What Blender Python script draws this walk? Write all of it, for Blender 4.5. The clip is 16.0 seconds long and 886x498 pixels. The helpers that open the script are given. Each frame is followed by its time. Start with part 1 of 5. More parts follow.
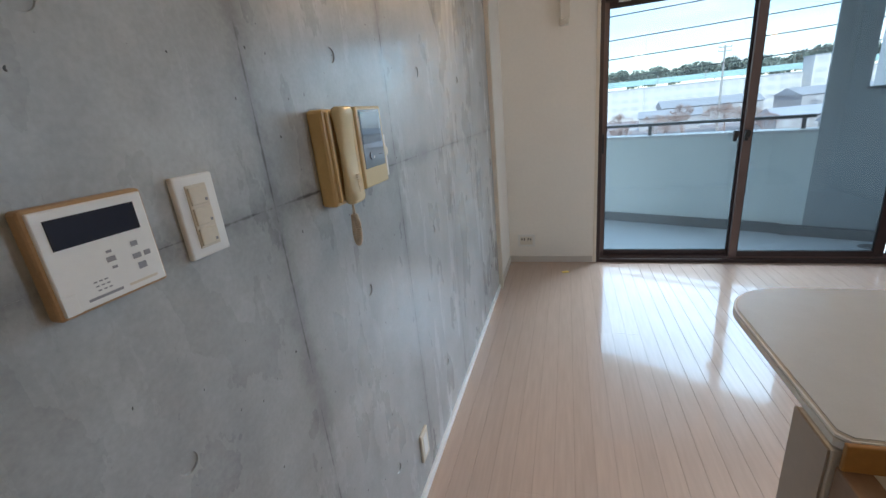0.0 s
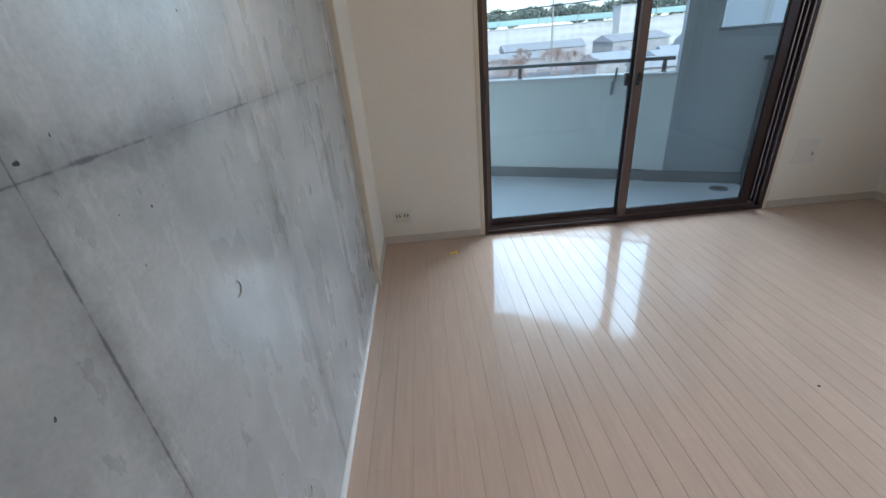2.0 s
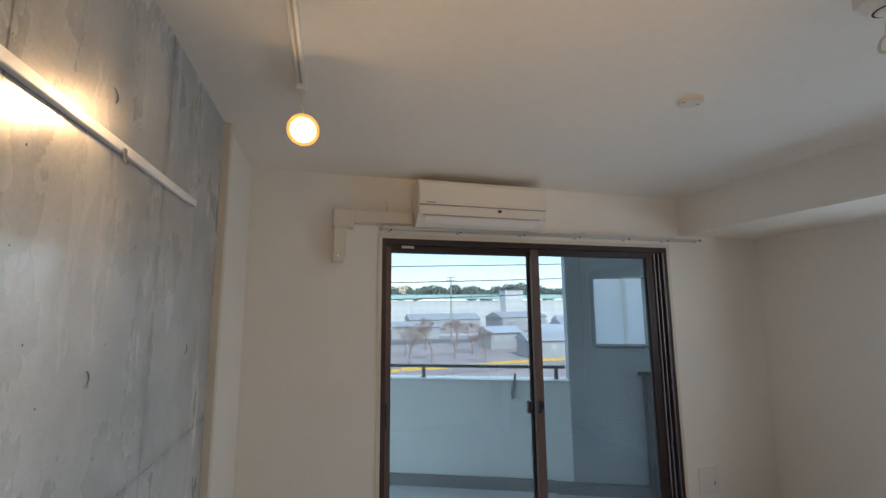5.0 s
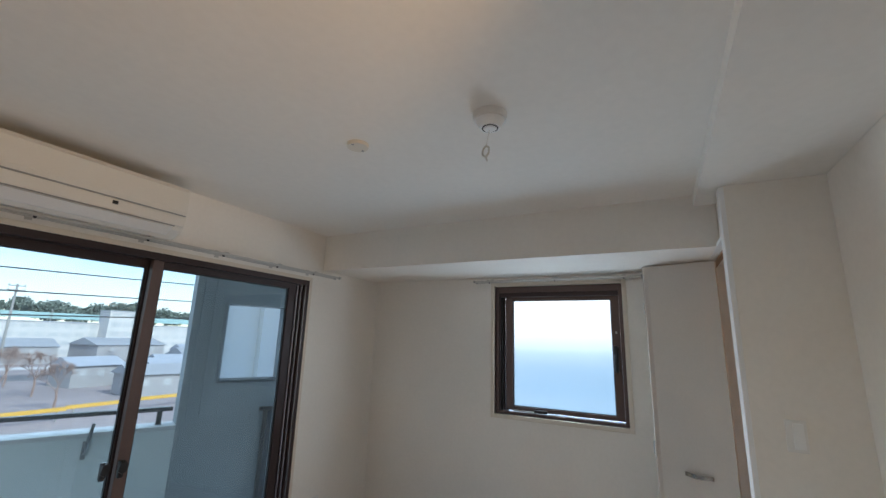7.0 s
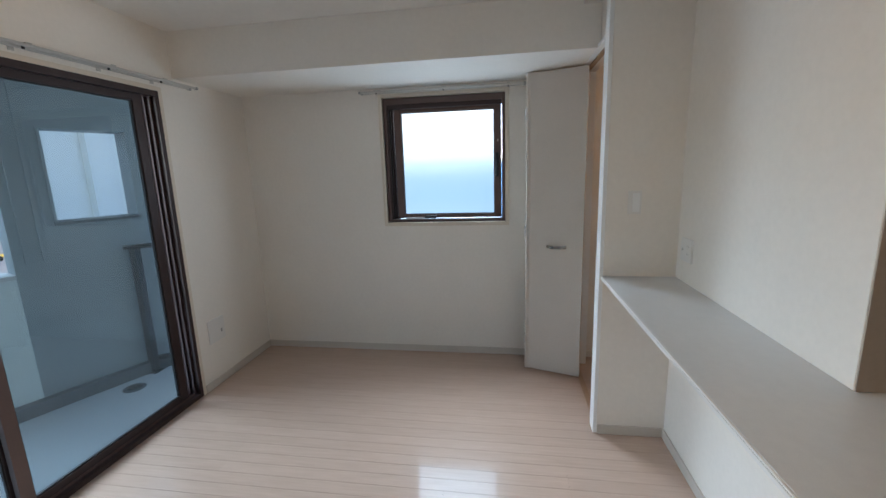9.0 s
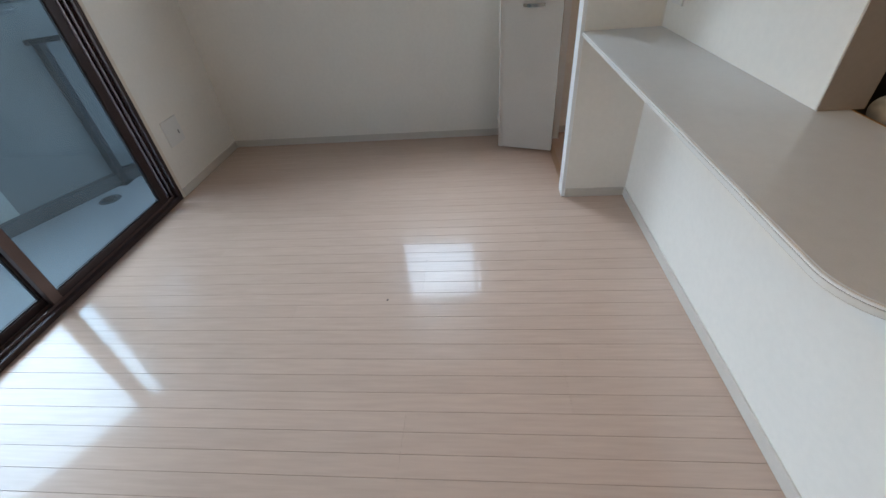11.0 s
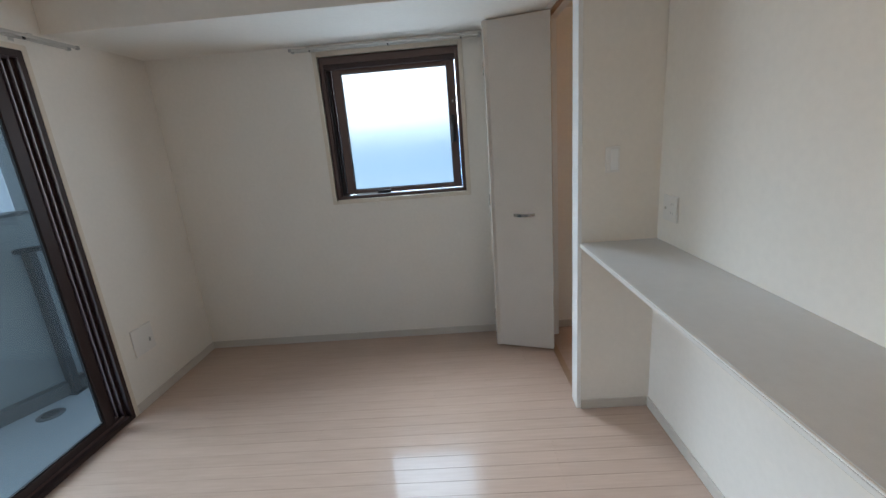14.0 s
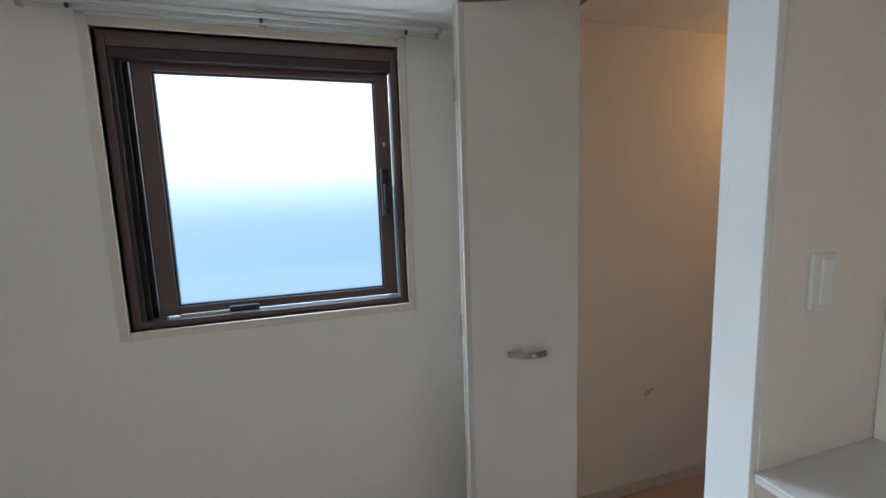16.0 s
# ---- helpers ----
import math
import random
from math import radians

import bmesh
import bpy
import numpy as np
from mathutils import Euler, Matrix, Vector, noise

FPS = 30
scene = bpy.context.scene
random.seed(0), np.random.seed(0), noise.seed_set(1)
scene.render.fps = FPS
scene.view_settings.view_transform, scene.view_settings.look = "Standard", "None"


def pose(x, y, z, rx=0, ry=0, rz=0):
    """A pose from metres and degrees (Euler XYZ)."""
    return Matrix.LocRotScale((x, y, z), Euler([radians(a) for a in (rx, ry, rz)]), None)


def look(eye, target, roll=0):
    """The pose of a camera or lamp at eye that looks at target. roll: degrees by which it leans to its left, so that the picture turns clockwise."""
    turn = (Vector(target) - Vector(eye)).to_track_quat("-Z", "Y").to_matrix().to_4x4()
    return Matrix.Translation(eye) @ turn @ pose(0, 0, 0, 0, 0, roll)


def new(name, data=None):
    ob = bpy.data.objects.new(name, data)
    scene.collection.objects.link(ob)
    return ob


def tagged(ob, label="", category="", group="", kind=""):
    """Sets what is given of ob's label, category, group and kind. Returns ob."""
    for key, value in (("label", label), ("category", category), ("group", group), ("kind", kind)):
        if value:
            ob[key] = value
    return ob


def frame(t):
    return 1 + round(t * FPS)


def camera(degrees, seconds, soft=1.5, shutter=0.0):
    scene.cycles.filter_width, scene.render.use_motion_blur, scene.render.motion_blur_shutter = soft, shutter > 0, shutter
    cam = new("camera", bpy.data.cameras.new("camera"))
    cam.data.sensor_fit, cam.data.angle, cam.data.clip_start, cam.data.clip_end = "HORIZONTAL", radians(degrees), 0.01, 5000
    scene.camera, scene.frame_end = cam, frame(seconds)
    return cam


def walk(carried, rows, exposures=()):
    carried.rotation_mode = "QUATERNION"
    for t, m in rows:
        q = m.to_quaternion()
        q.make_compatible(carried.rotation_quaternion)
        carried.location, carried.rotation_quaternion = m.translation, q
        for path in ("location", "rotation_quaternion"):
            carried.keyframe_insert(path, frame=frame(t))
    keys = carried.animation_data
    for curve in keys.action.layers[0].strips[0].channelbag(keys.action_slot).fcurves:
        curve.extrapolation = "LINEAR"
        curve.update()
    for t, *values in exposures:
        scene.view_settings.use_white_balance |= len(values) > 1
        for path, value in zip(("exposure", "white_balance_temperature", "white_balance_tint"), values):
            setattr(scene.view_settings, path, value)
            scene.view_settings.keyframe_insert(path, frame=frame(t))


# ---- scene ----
cam = camera(94.3, 16.0)
PATH = [
    (0, (0.132, 0.15, 1.37), (-0.446, 1.961, 0.749), -5.8),
    (0.5, (0.041, 0.296, 1.293), (-0.29, 2.072, 0.435), -6.0),
    (1, (0.004, 0.498, 1.296), (-0.164, 2.244, 0.337), -5.5),
    (1.5, (-0.029, 0.732, 1.32), (-0.068, 2.516, 0.416), -5.0),
    (2, (-0.003, 0.991, 1.324), (0.031, 2.776, 0.423), -5.0),
    (2.5, (0.041, 1.173, 1.352), (0.121, 2.984, 0.508), -4.5),
    (3, (0.039, 1.258, 1.385), (0.165, 3.15, 0.748), -4.3),
    (3.5, (0.019, 1.299, 1.482), (0.195, 3.269, 1.185), -3.3),
    (3.7, (0.013, 1.302, 1.509), (0.205, 3.286, 1.345), -3.1),
    (5.8, (0.096, 1.283, 1.705), (1.102, 2.966, 2.1), 0.7),
    (6, (0.098, 1.287, 1.695), (1.253, 2.869, 2.101), 0.9),
    (6.5, (0.141, 1.347, 1.676), (1.633, 2.611, 2.094), 1.8),
    (7, (0.178, 1.429, 1.67), (1.909, 2.333, 2.098), 1.8),
    (7.5, (0.148, 1.567, 1.641), (2.039, 2.123, 1.978), -0.1),
    (8, (0.115, 1.631, 1.614), (2.076, 1.997, 1.758), -1.2),
    (8.5, (0.083, 1.661, 1.582), (2.058, 1.961, 1.483), -1.3),
    (9, (0.087, 1.635, 1.537), (2.027, 1.94, 1.16), -1.8),
    (9.5, (0.099, 1.637, 1.478), (1.969, 1.932, 0.832), -3.0),
    (10, (0.107, 1.637, 1.448), (1.878, 1.898, 0.558), -4.2),
    (10.2, (0.092, 1.652, 1.443), (1.821, 1.891, 0.466), -4.5),
    (12.3, (0.044, 1.616, 1.365), (1.472, 1.791, -0.024), -6.3),
    (12.5, (0.053, 1.61, 1.369), (1.502, 1.788, 0.003), -6.4),
    (13, (0.087, 1.618, 1.401), (1.679, 1.788, 0.203), -5.5),
    (13.5, (0.163, 1.639, 1.449), (1.939, 1.795, 0.543), -4.7),
    (14, (0.358, 1.72, 1.493), (2.29, 1.804, 0.982), -4.7),
    (14.5, (0.646, 1.821, 1.505), (2.617, 1.821, 1.167), -4.3),
    (15, (1.014, 1.871, 1.511), (2.993, 1.793, 1.232), -4.3),
    (15.5, (1.41, 1.932, 1.52), (3.372, 1.625, 1.282), -3.7),
    (16, (1.771, 1.964, 1.543), (3.672, 1.398, 1.29), -2.0),
]
walk(cam, [(t, look(eye, target, roll)) for t, eye, target, roll in PATH], [
    (0, 3.38, 6300, 10), (2.5, 3.2, 6450, 10), (3.6, 3.02, 6750, 10), (6.0, 3.1, 6400, 10), (7, 3.12, 6400, 10), (8.5, 3.24, 6350, 10),
    (9.5, 3.25, 6350, 10), (13, 3.2, 6400, 10), (14.5, 3.17, 6500, 10), (16, 3.18, 6300, 10)])

scene.cycles.min_transparent_bounces, scene.cycles.min_light_bounces = 8, 4

# ---- world, sun, exposure ----
world = bpy.data.worlds.new("sky_world")
scene.world = world
world.use_nodes = True
wn, wl = world.node_tree.nodes, world.node_tree.links
wn.clear()
SUN_EL, SUN_AZ = radians(38), radians(200)
sky = wn.new("ShaderNodeTexSky")
sky.sky_type, sky.sun_disc, sky.sun_elevation, sky.sun_rotation = "NISHITA", False, SUN_EL, SUN_AZ
sky.air_density, sky.dust_density, sky.ozone_density = 1.0, 0.3, 1.6
co = wn.new("ShaderNodeTexCoord")
mp = wn.new("ShaderNodeMapping")
mp.inputs["Scale"].default_value = (1.1, 1.1, 6.0)
cl = wn.new("ShaderNodeTexNoise")
cl.inputs["Scale"].default_value, cl.inputs["Detail"].default_value, cl.inputs["Roughness"].default_value = 1.9, 7, 0.55
cr = wn.new("ShaderNodeValToRGB")
cr.color_ramp.elements[0].position, cr.color_ramp.elements[1].position = 0.44, 0.66
mixc = wn.new("ShaderNodeMixRGB")
mixc.inputs[2].default_value = (6.6, 7.2, 8.0, 1)
bg = wn.new("ShaderNodeBackground")
bg.inputs["Strength"].default_value = 0.15
out = wn.new("ShaderNodeOutputWorld")
wl.new(co.outputs["Generated"], mp.inputs["Vector"]), wl.new(mp.outputs[0], cl.inputs["Vector"]), wl.new(cl.outputs["Fac"], cr.inputs[0])
wl.new(cr.outputs[0], mixc.inputs[0]), wl.new(sky.outputs[0], mixc.inputs[1]), wl.new(mixc.outputs[0], bg.inputs[0]), wl.new(bg.outputs[0], out.inputs[0])

sun = new("sun", bpy.data.lights.new("sun", "SUN"))
sun.data.energy, sun.data.angle, sun.data.color = 2.6, radians(0.6), (1.0, 0.95, 0.87)
sun.matrix_world = look((0, -20, 20), (2, 5, 0))


def lamp(name, kind, energy, colour, m, soft=0.05, cone=0.0, blend=0.7):
    ob = new(name, bpy.data.lights.new(name, kind))
    ob.data.energy, ob.data.color, ob.data.shadow_soft_size = energy, colour, soft
    if kind == "SPOT":
        ob.data.spot_size, ob.data.spot_blend = radians(cone), blend
    ob.matrix_world = m
    return ob


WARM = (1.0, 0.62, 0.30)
SPOT_A, FILL_B = Vector((-0.036, 2.735, 2.280)), Vector((0.25, -0.35, 1.95))
lamp("warm_spot_light", "SPOT", 2.6, WARM, look(SPOT_A + Vector((0.007, -0.06, -0.033)), SPOT_A + Vector((0.12, -1.0, -0.55))), cone=112, blend=0.8, soft=0.03)
# Warm fill added off the track, no fixture, to warm the north wall.
lamp("warm_spot_light", "SPOT", 2.6, WARM, look(FILL_B, (0.95, 3.2, 2.40)), cone=56, blend=0.7, soft=0.2)
# Unseen spot added for the ceiling glow, without head or track.
lamp("warm_spot_light", "SPOT", 4.2, WARM, look((0.16, 0.95, 1.95), (0.50, 1.85, 2.46)), cone=58, blend=0.7, soft=0.1)
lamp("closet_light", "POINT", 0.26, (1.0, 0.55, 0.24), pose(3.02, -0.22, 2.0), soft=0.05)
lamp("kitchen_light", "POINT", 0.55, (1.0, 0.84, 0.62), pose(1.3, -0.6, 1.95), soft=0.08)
# the sky's light through the balcony's opening, falling inwards and down
opening_light = lamp("balcony_opening_light", "AREA", 23.0, (0.66, 0.84, 1.0), look((1.30, 6.60, 1.95), (1.30 - 0.33, 6.60 - 0.58, 1.95 - 0.74)))
opening_light.data.shape, opening_light.data.size, opening_light.data.size_y, opening_light.data.spread = "RECTANGLE", 3.6, 1.9, radians(99)
# the sky's light in the small window's opening: bright above, bluer below
BANDS = ((0.24, (0.92, 0.96, 1.0)), (0.24, (0.90, 0.95, 1.0)), (0.24, (0.82, 0.91, 1.0)), (0.225, (0.70, 0.85, 1.0)),
         (0.21, (0.58, 0.80, 1.0)), (0.205, (0.52, 0.77, 1.0)), (0.21, (0.50, 0.76, 1.0)), (0.225, (0.54, 0.78, 1.0)))
for k, (watts, tone) in enumerate(BANDS):
    zc = 2.006 - 0.1138 * k
    wl_ = lamp("small_window_light", "AREA", watts, tone, look((3.36 + 0.20, 2.115, zc), (0.0, 2.115, zc)))
    wl_.data.shape, wl_.data.size, wl_.data.size_y = "RECTANGLE", 0.86, 0.1138

# the high sky's light, falling steeply through the small window
steep = lamp("small_window_sky_light", "AREA", 7.5, (0.70, 0.85, 1.0), look((3.36 + 0.95, 2.50, 2.70), (3.36, 2.115, 1.62)))
steep.data.shape, steep.data.size, steep.data.size_y, steep.data.spread = "RECTANGLE", 1.9, 1.3, radians(100)

# ---- materials ----


def mat(name):
    m = bpy.data.materials.new(name)
    m.use_nodes = True
    return m, m.node_tree.nodes, m.node_tree.links, m.node_tree.nodes["Principled BSDF"]


def simple(name, colour, rough=0.5, metal=0.0, var=0.06, scale=8.0, bump=0.0, bump_scale=300.0, coat=0.0, rnd=0.0, spec=0.5):
    """Principled paint with two scales of mottling and fine relief."""
    m, n, l, b = mat(name)
    tc = n.new("ShaderNodeTexCoord")
    n1 = n.new("ShaderNodeTexNoise")
    n1.inputs["Scale"].default_value, n1.inputs["Detail"].default_value = scale, 6
    n2 = n.new("ShaderNodeTexNoise")
    n2.inputs["Scale"].default_value, n2.inputs["Detail"].default_value = scale * 14, 3
    l.new(tc.outputs["Object"], n1.inputs["Vector"]), l.new(tc.outputs["Object"], n2.inputs["Vector"])
    ad = n.new("ShaderNodeMath")
    ad.operation = "ADD"
    l.new(n1.outputs["Fac"], ad.inputs[0]), l.new(n2.outputs["Fac"], ad.inputs[1])
    mr = n.new("ShaderNodeMapRange")
    mr.inputs[1].default_value, mr.inputs[2].default_value = 0.6, 1.4
    mr.inputs[3].default_value, mr.inputs[4].default_value = 1 - var, 1 + var
    l.new(ad.outputs[0], mr.inputs[0])
    val = mr.outputs[0]
    if rnd:
        oi = n.new("ShaderNodeObjectInfo")
        r2 = n.new("ShaderNodeMapRange")
        r2.inputs[3].default_value, r2.inputs[4].default_value = 1 - rnd, 1 + rnd
        l.new(oi.outputs["Random"], r2.inputs[0])
        mu = n.new("ShaderNodeMath")
        mu.operation = "MULTIPLY"
        l.new(val, mu.inputs[0]), l.new(r2.outputs[0], mu.inputs[1])
        val = mu.outputs[0]
    hs = n.new("ShaderNodeHueSaturation")
    hs.inputs["Color"].default_value = (*colour, 1)
    l.new(val, hs.inputs["Value"]), l.new(hs.outputs[0], b.inputs["Base Color"])
    rr = n.new("ShaderNodeMapRange")
    rr.inputs[3].default_value, rr.inputs[4].default_value = max(0.02, rough * 0.85), min(1, rough * 1.15)
    l.new(n1.outputs["Fac"], rr.inputs[0]), l.new(rr.outputs[0], b.inputs["Roughness"])
    b.inputs["Metallic"].default_value = metal
    b.inputs["Specular IOR Level"].default_value = spec
    if coat:
        b.inputs["Coat Weight"].default_value, b.inputs["Coat Roughness"].default_value = coat, 0.08
    if bump:
        n3 = n.new("ShaderNodeTexNoise")
        n3.inputs["Scale"].default_value, n3.inputs["Detail"].default_value = bump_scale, 4
        l.new(tc.outputs["Object"], n3.inputs["Vector"])
        bp = n.new("ShaderNodeBump")
        bp.inputs["Strength"].default_value, bp.inputs["Distance"].default_value = bump, 0.002
        l.new(n3.outputs["Fac"], bp.inputs["Height"]), l.new(bp.outputs[0], b.inputs["Normal"])
    return m


def concrete_material():
    m, n, l, b = mat("sealed_concrete")
    geo = n.new("ShaderNodeNewGeometry")
    pos = geo.outputs["Position"]

    def noise_tex(scale, detail=6, stretch=None, rough=0.55):
        t = n.new("ShaderNodeTexNoise")
        t.inputs["Scale"].default_value, t.inputs["Detail"].default_value, t.inputs["Roughness"].default_value = scale, detail, rough
        if stretch:
            mp_ = n.new("ShaderNodeMapping")
            mp_.inputs["Scale"].default_value = stretch
            l.new(pos, mp_.inputs["Vector"]), l.new(mp_.outputs[0], t.inputs["Vector"])
        else:
            l.new(pos, t.inputs["Vector"])
        return t.outputs["Fac"]

    def ramp(sock, a, c, va, vc):
        r = n.new("ShaderNodeMapRange")
        r.inputs[1].default_value, r.inputs[2].default_value, r.inputs[3].default_value, r.inputs[4].default_value = a, c, va, vc
        l.new(sock, r.inputs[0])
        return r.outputs[0]

    def mul(a, c, op="MULTIPLY"):
        q = n.new("ShaderNodeMath")
        q.operation = op
        l.new(a, q.inputs[0]), l.new(c, q.inputs[1])
        return q.outputs[0]

    big = ramp(noise_tex(1.6, 6, None, 0.6), 0.32, 0.68, 0.82, 1.12)
    mid = ramp(noise_tex(7, 8, None, 0.68), 0.28, 0.72, 0.81, 1.14)
    streak = ramp(noise_tex(2.6, 4, (1, 2.2, 0.6)), 0.35, 0.65, 0.92, 1.05)
    fine = ramp(noise_tex(120, 4), 0.3, 0.7, 0.93, 1.06)
    # damp stains that follow the panel joints in patches
    sxyz = n.new("ShaderNodeSeparateXYZ")
    l.new(pos, sxyz.inputs[0])

    def joint(sock, start, period):
        a = n.new("ShaderNodeMath")
        a.operation, a.inputs[1].default_value = "SUBTRACT", start - period / 2
        l.new(sock, a.inputs[0])
        w_ = n.new("ShaderNodeMath")
        w_.operation, w_.inputs[1].default_value = "FLOORED_MODULO", period
        l.new(a.outputs[0], w_.inputs[0])
        d_ = n.new("ShaderNodeMath")
        d_.operation, d_.inputs[1].default_value = "SUBTRACT", period / 2
        l.new(w_.outputs[0], d_.inputs[0])
        e_ = n.new("ShaderNodeMath")
        e_.operation = "ABSOLUTE"
        l.new(d_.outputs[0], e_.inputs[0])
        return e_.outputs[0]
    near = mul(joint(sxyz.outputs[1], 0.785, 0.6), joint(sxyz.outputs[2], 1.235, 6.0), "MINIMUM")
    width = ramp(noise_tex(6, 6, None, 0.7), 0.36, 0.72, 0.002, 0.056)
    stain = ramp(mul(near, width, "SUBTRACT"), -0.030, 0.012, 0.64, 1.0)
    # the joint itself: a thin broken dark line
    core = ramp(mul(near, ramp(noise_tex(9, 5, None, 0.7), 0.38, 0.62, -0.001, 0.004), "SUBTRACT"), -0.002, 0.001, 0.42, 1.0)
    stain = mul(stain, core)
    # small blow holes, of uneven size
    vo = n.new("ShaderNodeTexVoronoi")
    vo.inputs["Scale"].default_value, vo.inputs["Randomness"].default_value = 20.0, 1.0
    vo.voronoi_dimensions = "2D"
    flat = n.new("ShaderNodeCombineXYZ")
    squash = n.new("ShaderNodeMath")
    squash.operation, squash.inputs[1].default_value = "MULTIPLY", 0.62
    l.new(sxyz.outputs[2], squash.inputs[0])
    wob = ramp(noise_tex(55, 2), 0.3, 0.7, -0.004, 0.004)
    l.new(mul(sxyz.outputs[1], wob, "ADD"), flat.inputs[0]), l.new(squash.outputs[0], flat.inputs[1]), l.new(flat.outputs[0], vo.inputs["Vector"])
    sep = n.new("ShaderNodeSeparateColor")
    l.new(vo.outputs["Color"], sep.inputs[0])
    size = ramp(sep.outputs[0], 0.55, 1.0, -0.01, 0.046)
    hole = mul(size, vo.outputs["Distance"], "SUBTRACT")
    holem = ramp(hole, 0.0, 0.012, 1.0, 0.0)
    val = mul(mul(mul(mul(big, mid), mul(streak, fine)), stain), ramp(holem, 0, 1, 0.10, 1.0))
    hs = n.new("ShaderNodeHueSaturation")
    hs.inputs["Color"].default_value = (0.425, 0.445, 0.452, 1)
    l.new(val, hs.inputs["Value"]), l.new(hs.outputs[0], b.inputs["Base Color"])
    l.new(ramp(noise_tex(4, 6, (1, 1.6, 0.8)), 0.35, 0.65, 0.22, 0.45), b.inputs["Roughness"])
    b.inputs["Specular IOR Level"].default_value = 0.5
    b.inputs["Coat Weight"].default_value = 0.6
    drip = noise_tex(3.4, 7, (1, 2.4, 0.55), 0.65)
    l.new(ramp(drip, 0.40, 0.62, 0.11, 0.30), b.inputs["Coat Roughness"])
    h = mul(mul(holem, ramp(noise_tex(30, 4), 0, 1, 0.75, 1.0)), ramp(drip, 0.3, 0.7, 0.90, 1.03))
    bp = n.new("ShaderNodeBump")
    bp.inputs["Strength"].default_value, bp.inputs["Distance"].default_value = 0.45, 0.004
    l.new(h, bp.inputs["Height"]), l.new(bp.outputs[0], b.inputs["Normal"]), l.new(bp.outputs[0], b.inputs["Coat Normal"])
    return m


def plank_material():
    m, n, l, b = mat("waxed_flooring")
    geo = n.new("ShaderNodeNewGeometry")
    mpp = n.new("ShaderNodeMapping")
    mpp.inputs["Scale"].default_value = (22, 1.4, 22)
    l.new(geo.outputs["Position"], mpp.inputs["Vector"])
    g = n.new("ShaderNodeTexNoise")
    g.inputs["Scale"].default_value, g.inputs["Detail"].default_value, g.inputs["Roughness"].default_value = 3.0, 7, 0.6
    l.new(mpp.outputs[0], g.inputs["Vector"])
    oi = n.new("ShaderNodeObjectInfo")
    r1, r2 = n.new("ShaderNodeMapRange"), n.new("ShaderNodeMapRange")
    r1.inputs[1].default_value, r1.inputs[2].default_value, r1.inputs[3].default_value, r1.inputs[4].default_value = 0.3, 0.7, 0.93, 1.05
    r2.inputs[3].default_value, r2.inputs[4].default_value = 0.975, 1.025
    l.new(g.outputs["Fac"], r1.inputs[0]), l.new(oi.outputs["Random"], r2.inputs[0])
    q = n.new("ShaderNodeMath")
    q.operation = "MULTIPLY"
    l.new(r1.outputs[0], q.inputs[0]), l.new(r2.outputs[0], q.inputs[1])
    hs = n.new("ShaderNodeHueSaturation")
    hs.inputs["Color"].default_value = (0.530, 0.386, 0.310, 1)
    l.new(q.outputs[0], hs.inputs["Value"]), l.new(hs.outputs[0], b.inputs["Base Color"])
    w = n.new("ShaderNodeTexNoise")
    w.inputs["Scale"].default_value, w.inputs["Detail"].default_value = 5.0, 5
    l.new(geo.outputs["Position"], w.inputs["Vector"])
    rr = n.new("ShaderNodeMapRange")
    rr.inputs[1].default_value, rr.inputs[2].default_value, rr.inputs[3].default_value, rr.inputs[4].default_value = 0.3, 0.7, 0.10, 0.2
    l.new(w.outputs["Fac"], rr.inputs[0]), l.new(rr.outputs[0], b.inputs["Roughness"])
    b.inputs["Specular IOR Level"].default_value = 0.42
    b.inputs["Coat Weight"].default_value, b.inputs["Coat Roughness"].default_value = 0.8, 0.05
    b.inputs["Coat IOR"].default_value = 1.62
    bp = n.new("ShaderNodeBump")
    bp.inputs["Strength"].default_value, bp.inputs["Distance"].default_value = 0.06, 0.002
    l.new(w.outputs["Fac"], bp.inputs["Height"]), l.new(bp.outputs[0], b.inputs["Normal"])
    return m


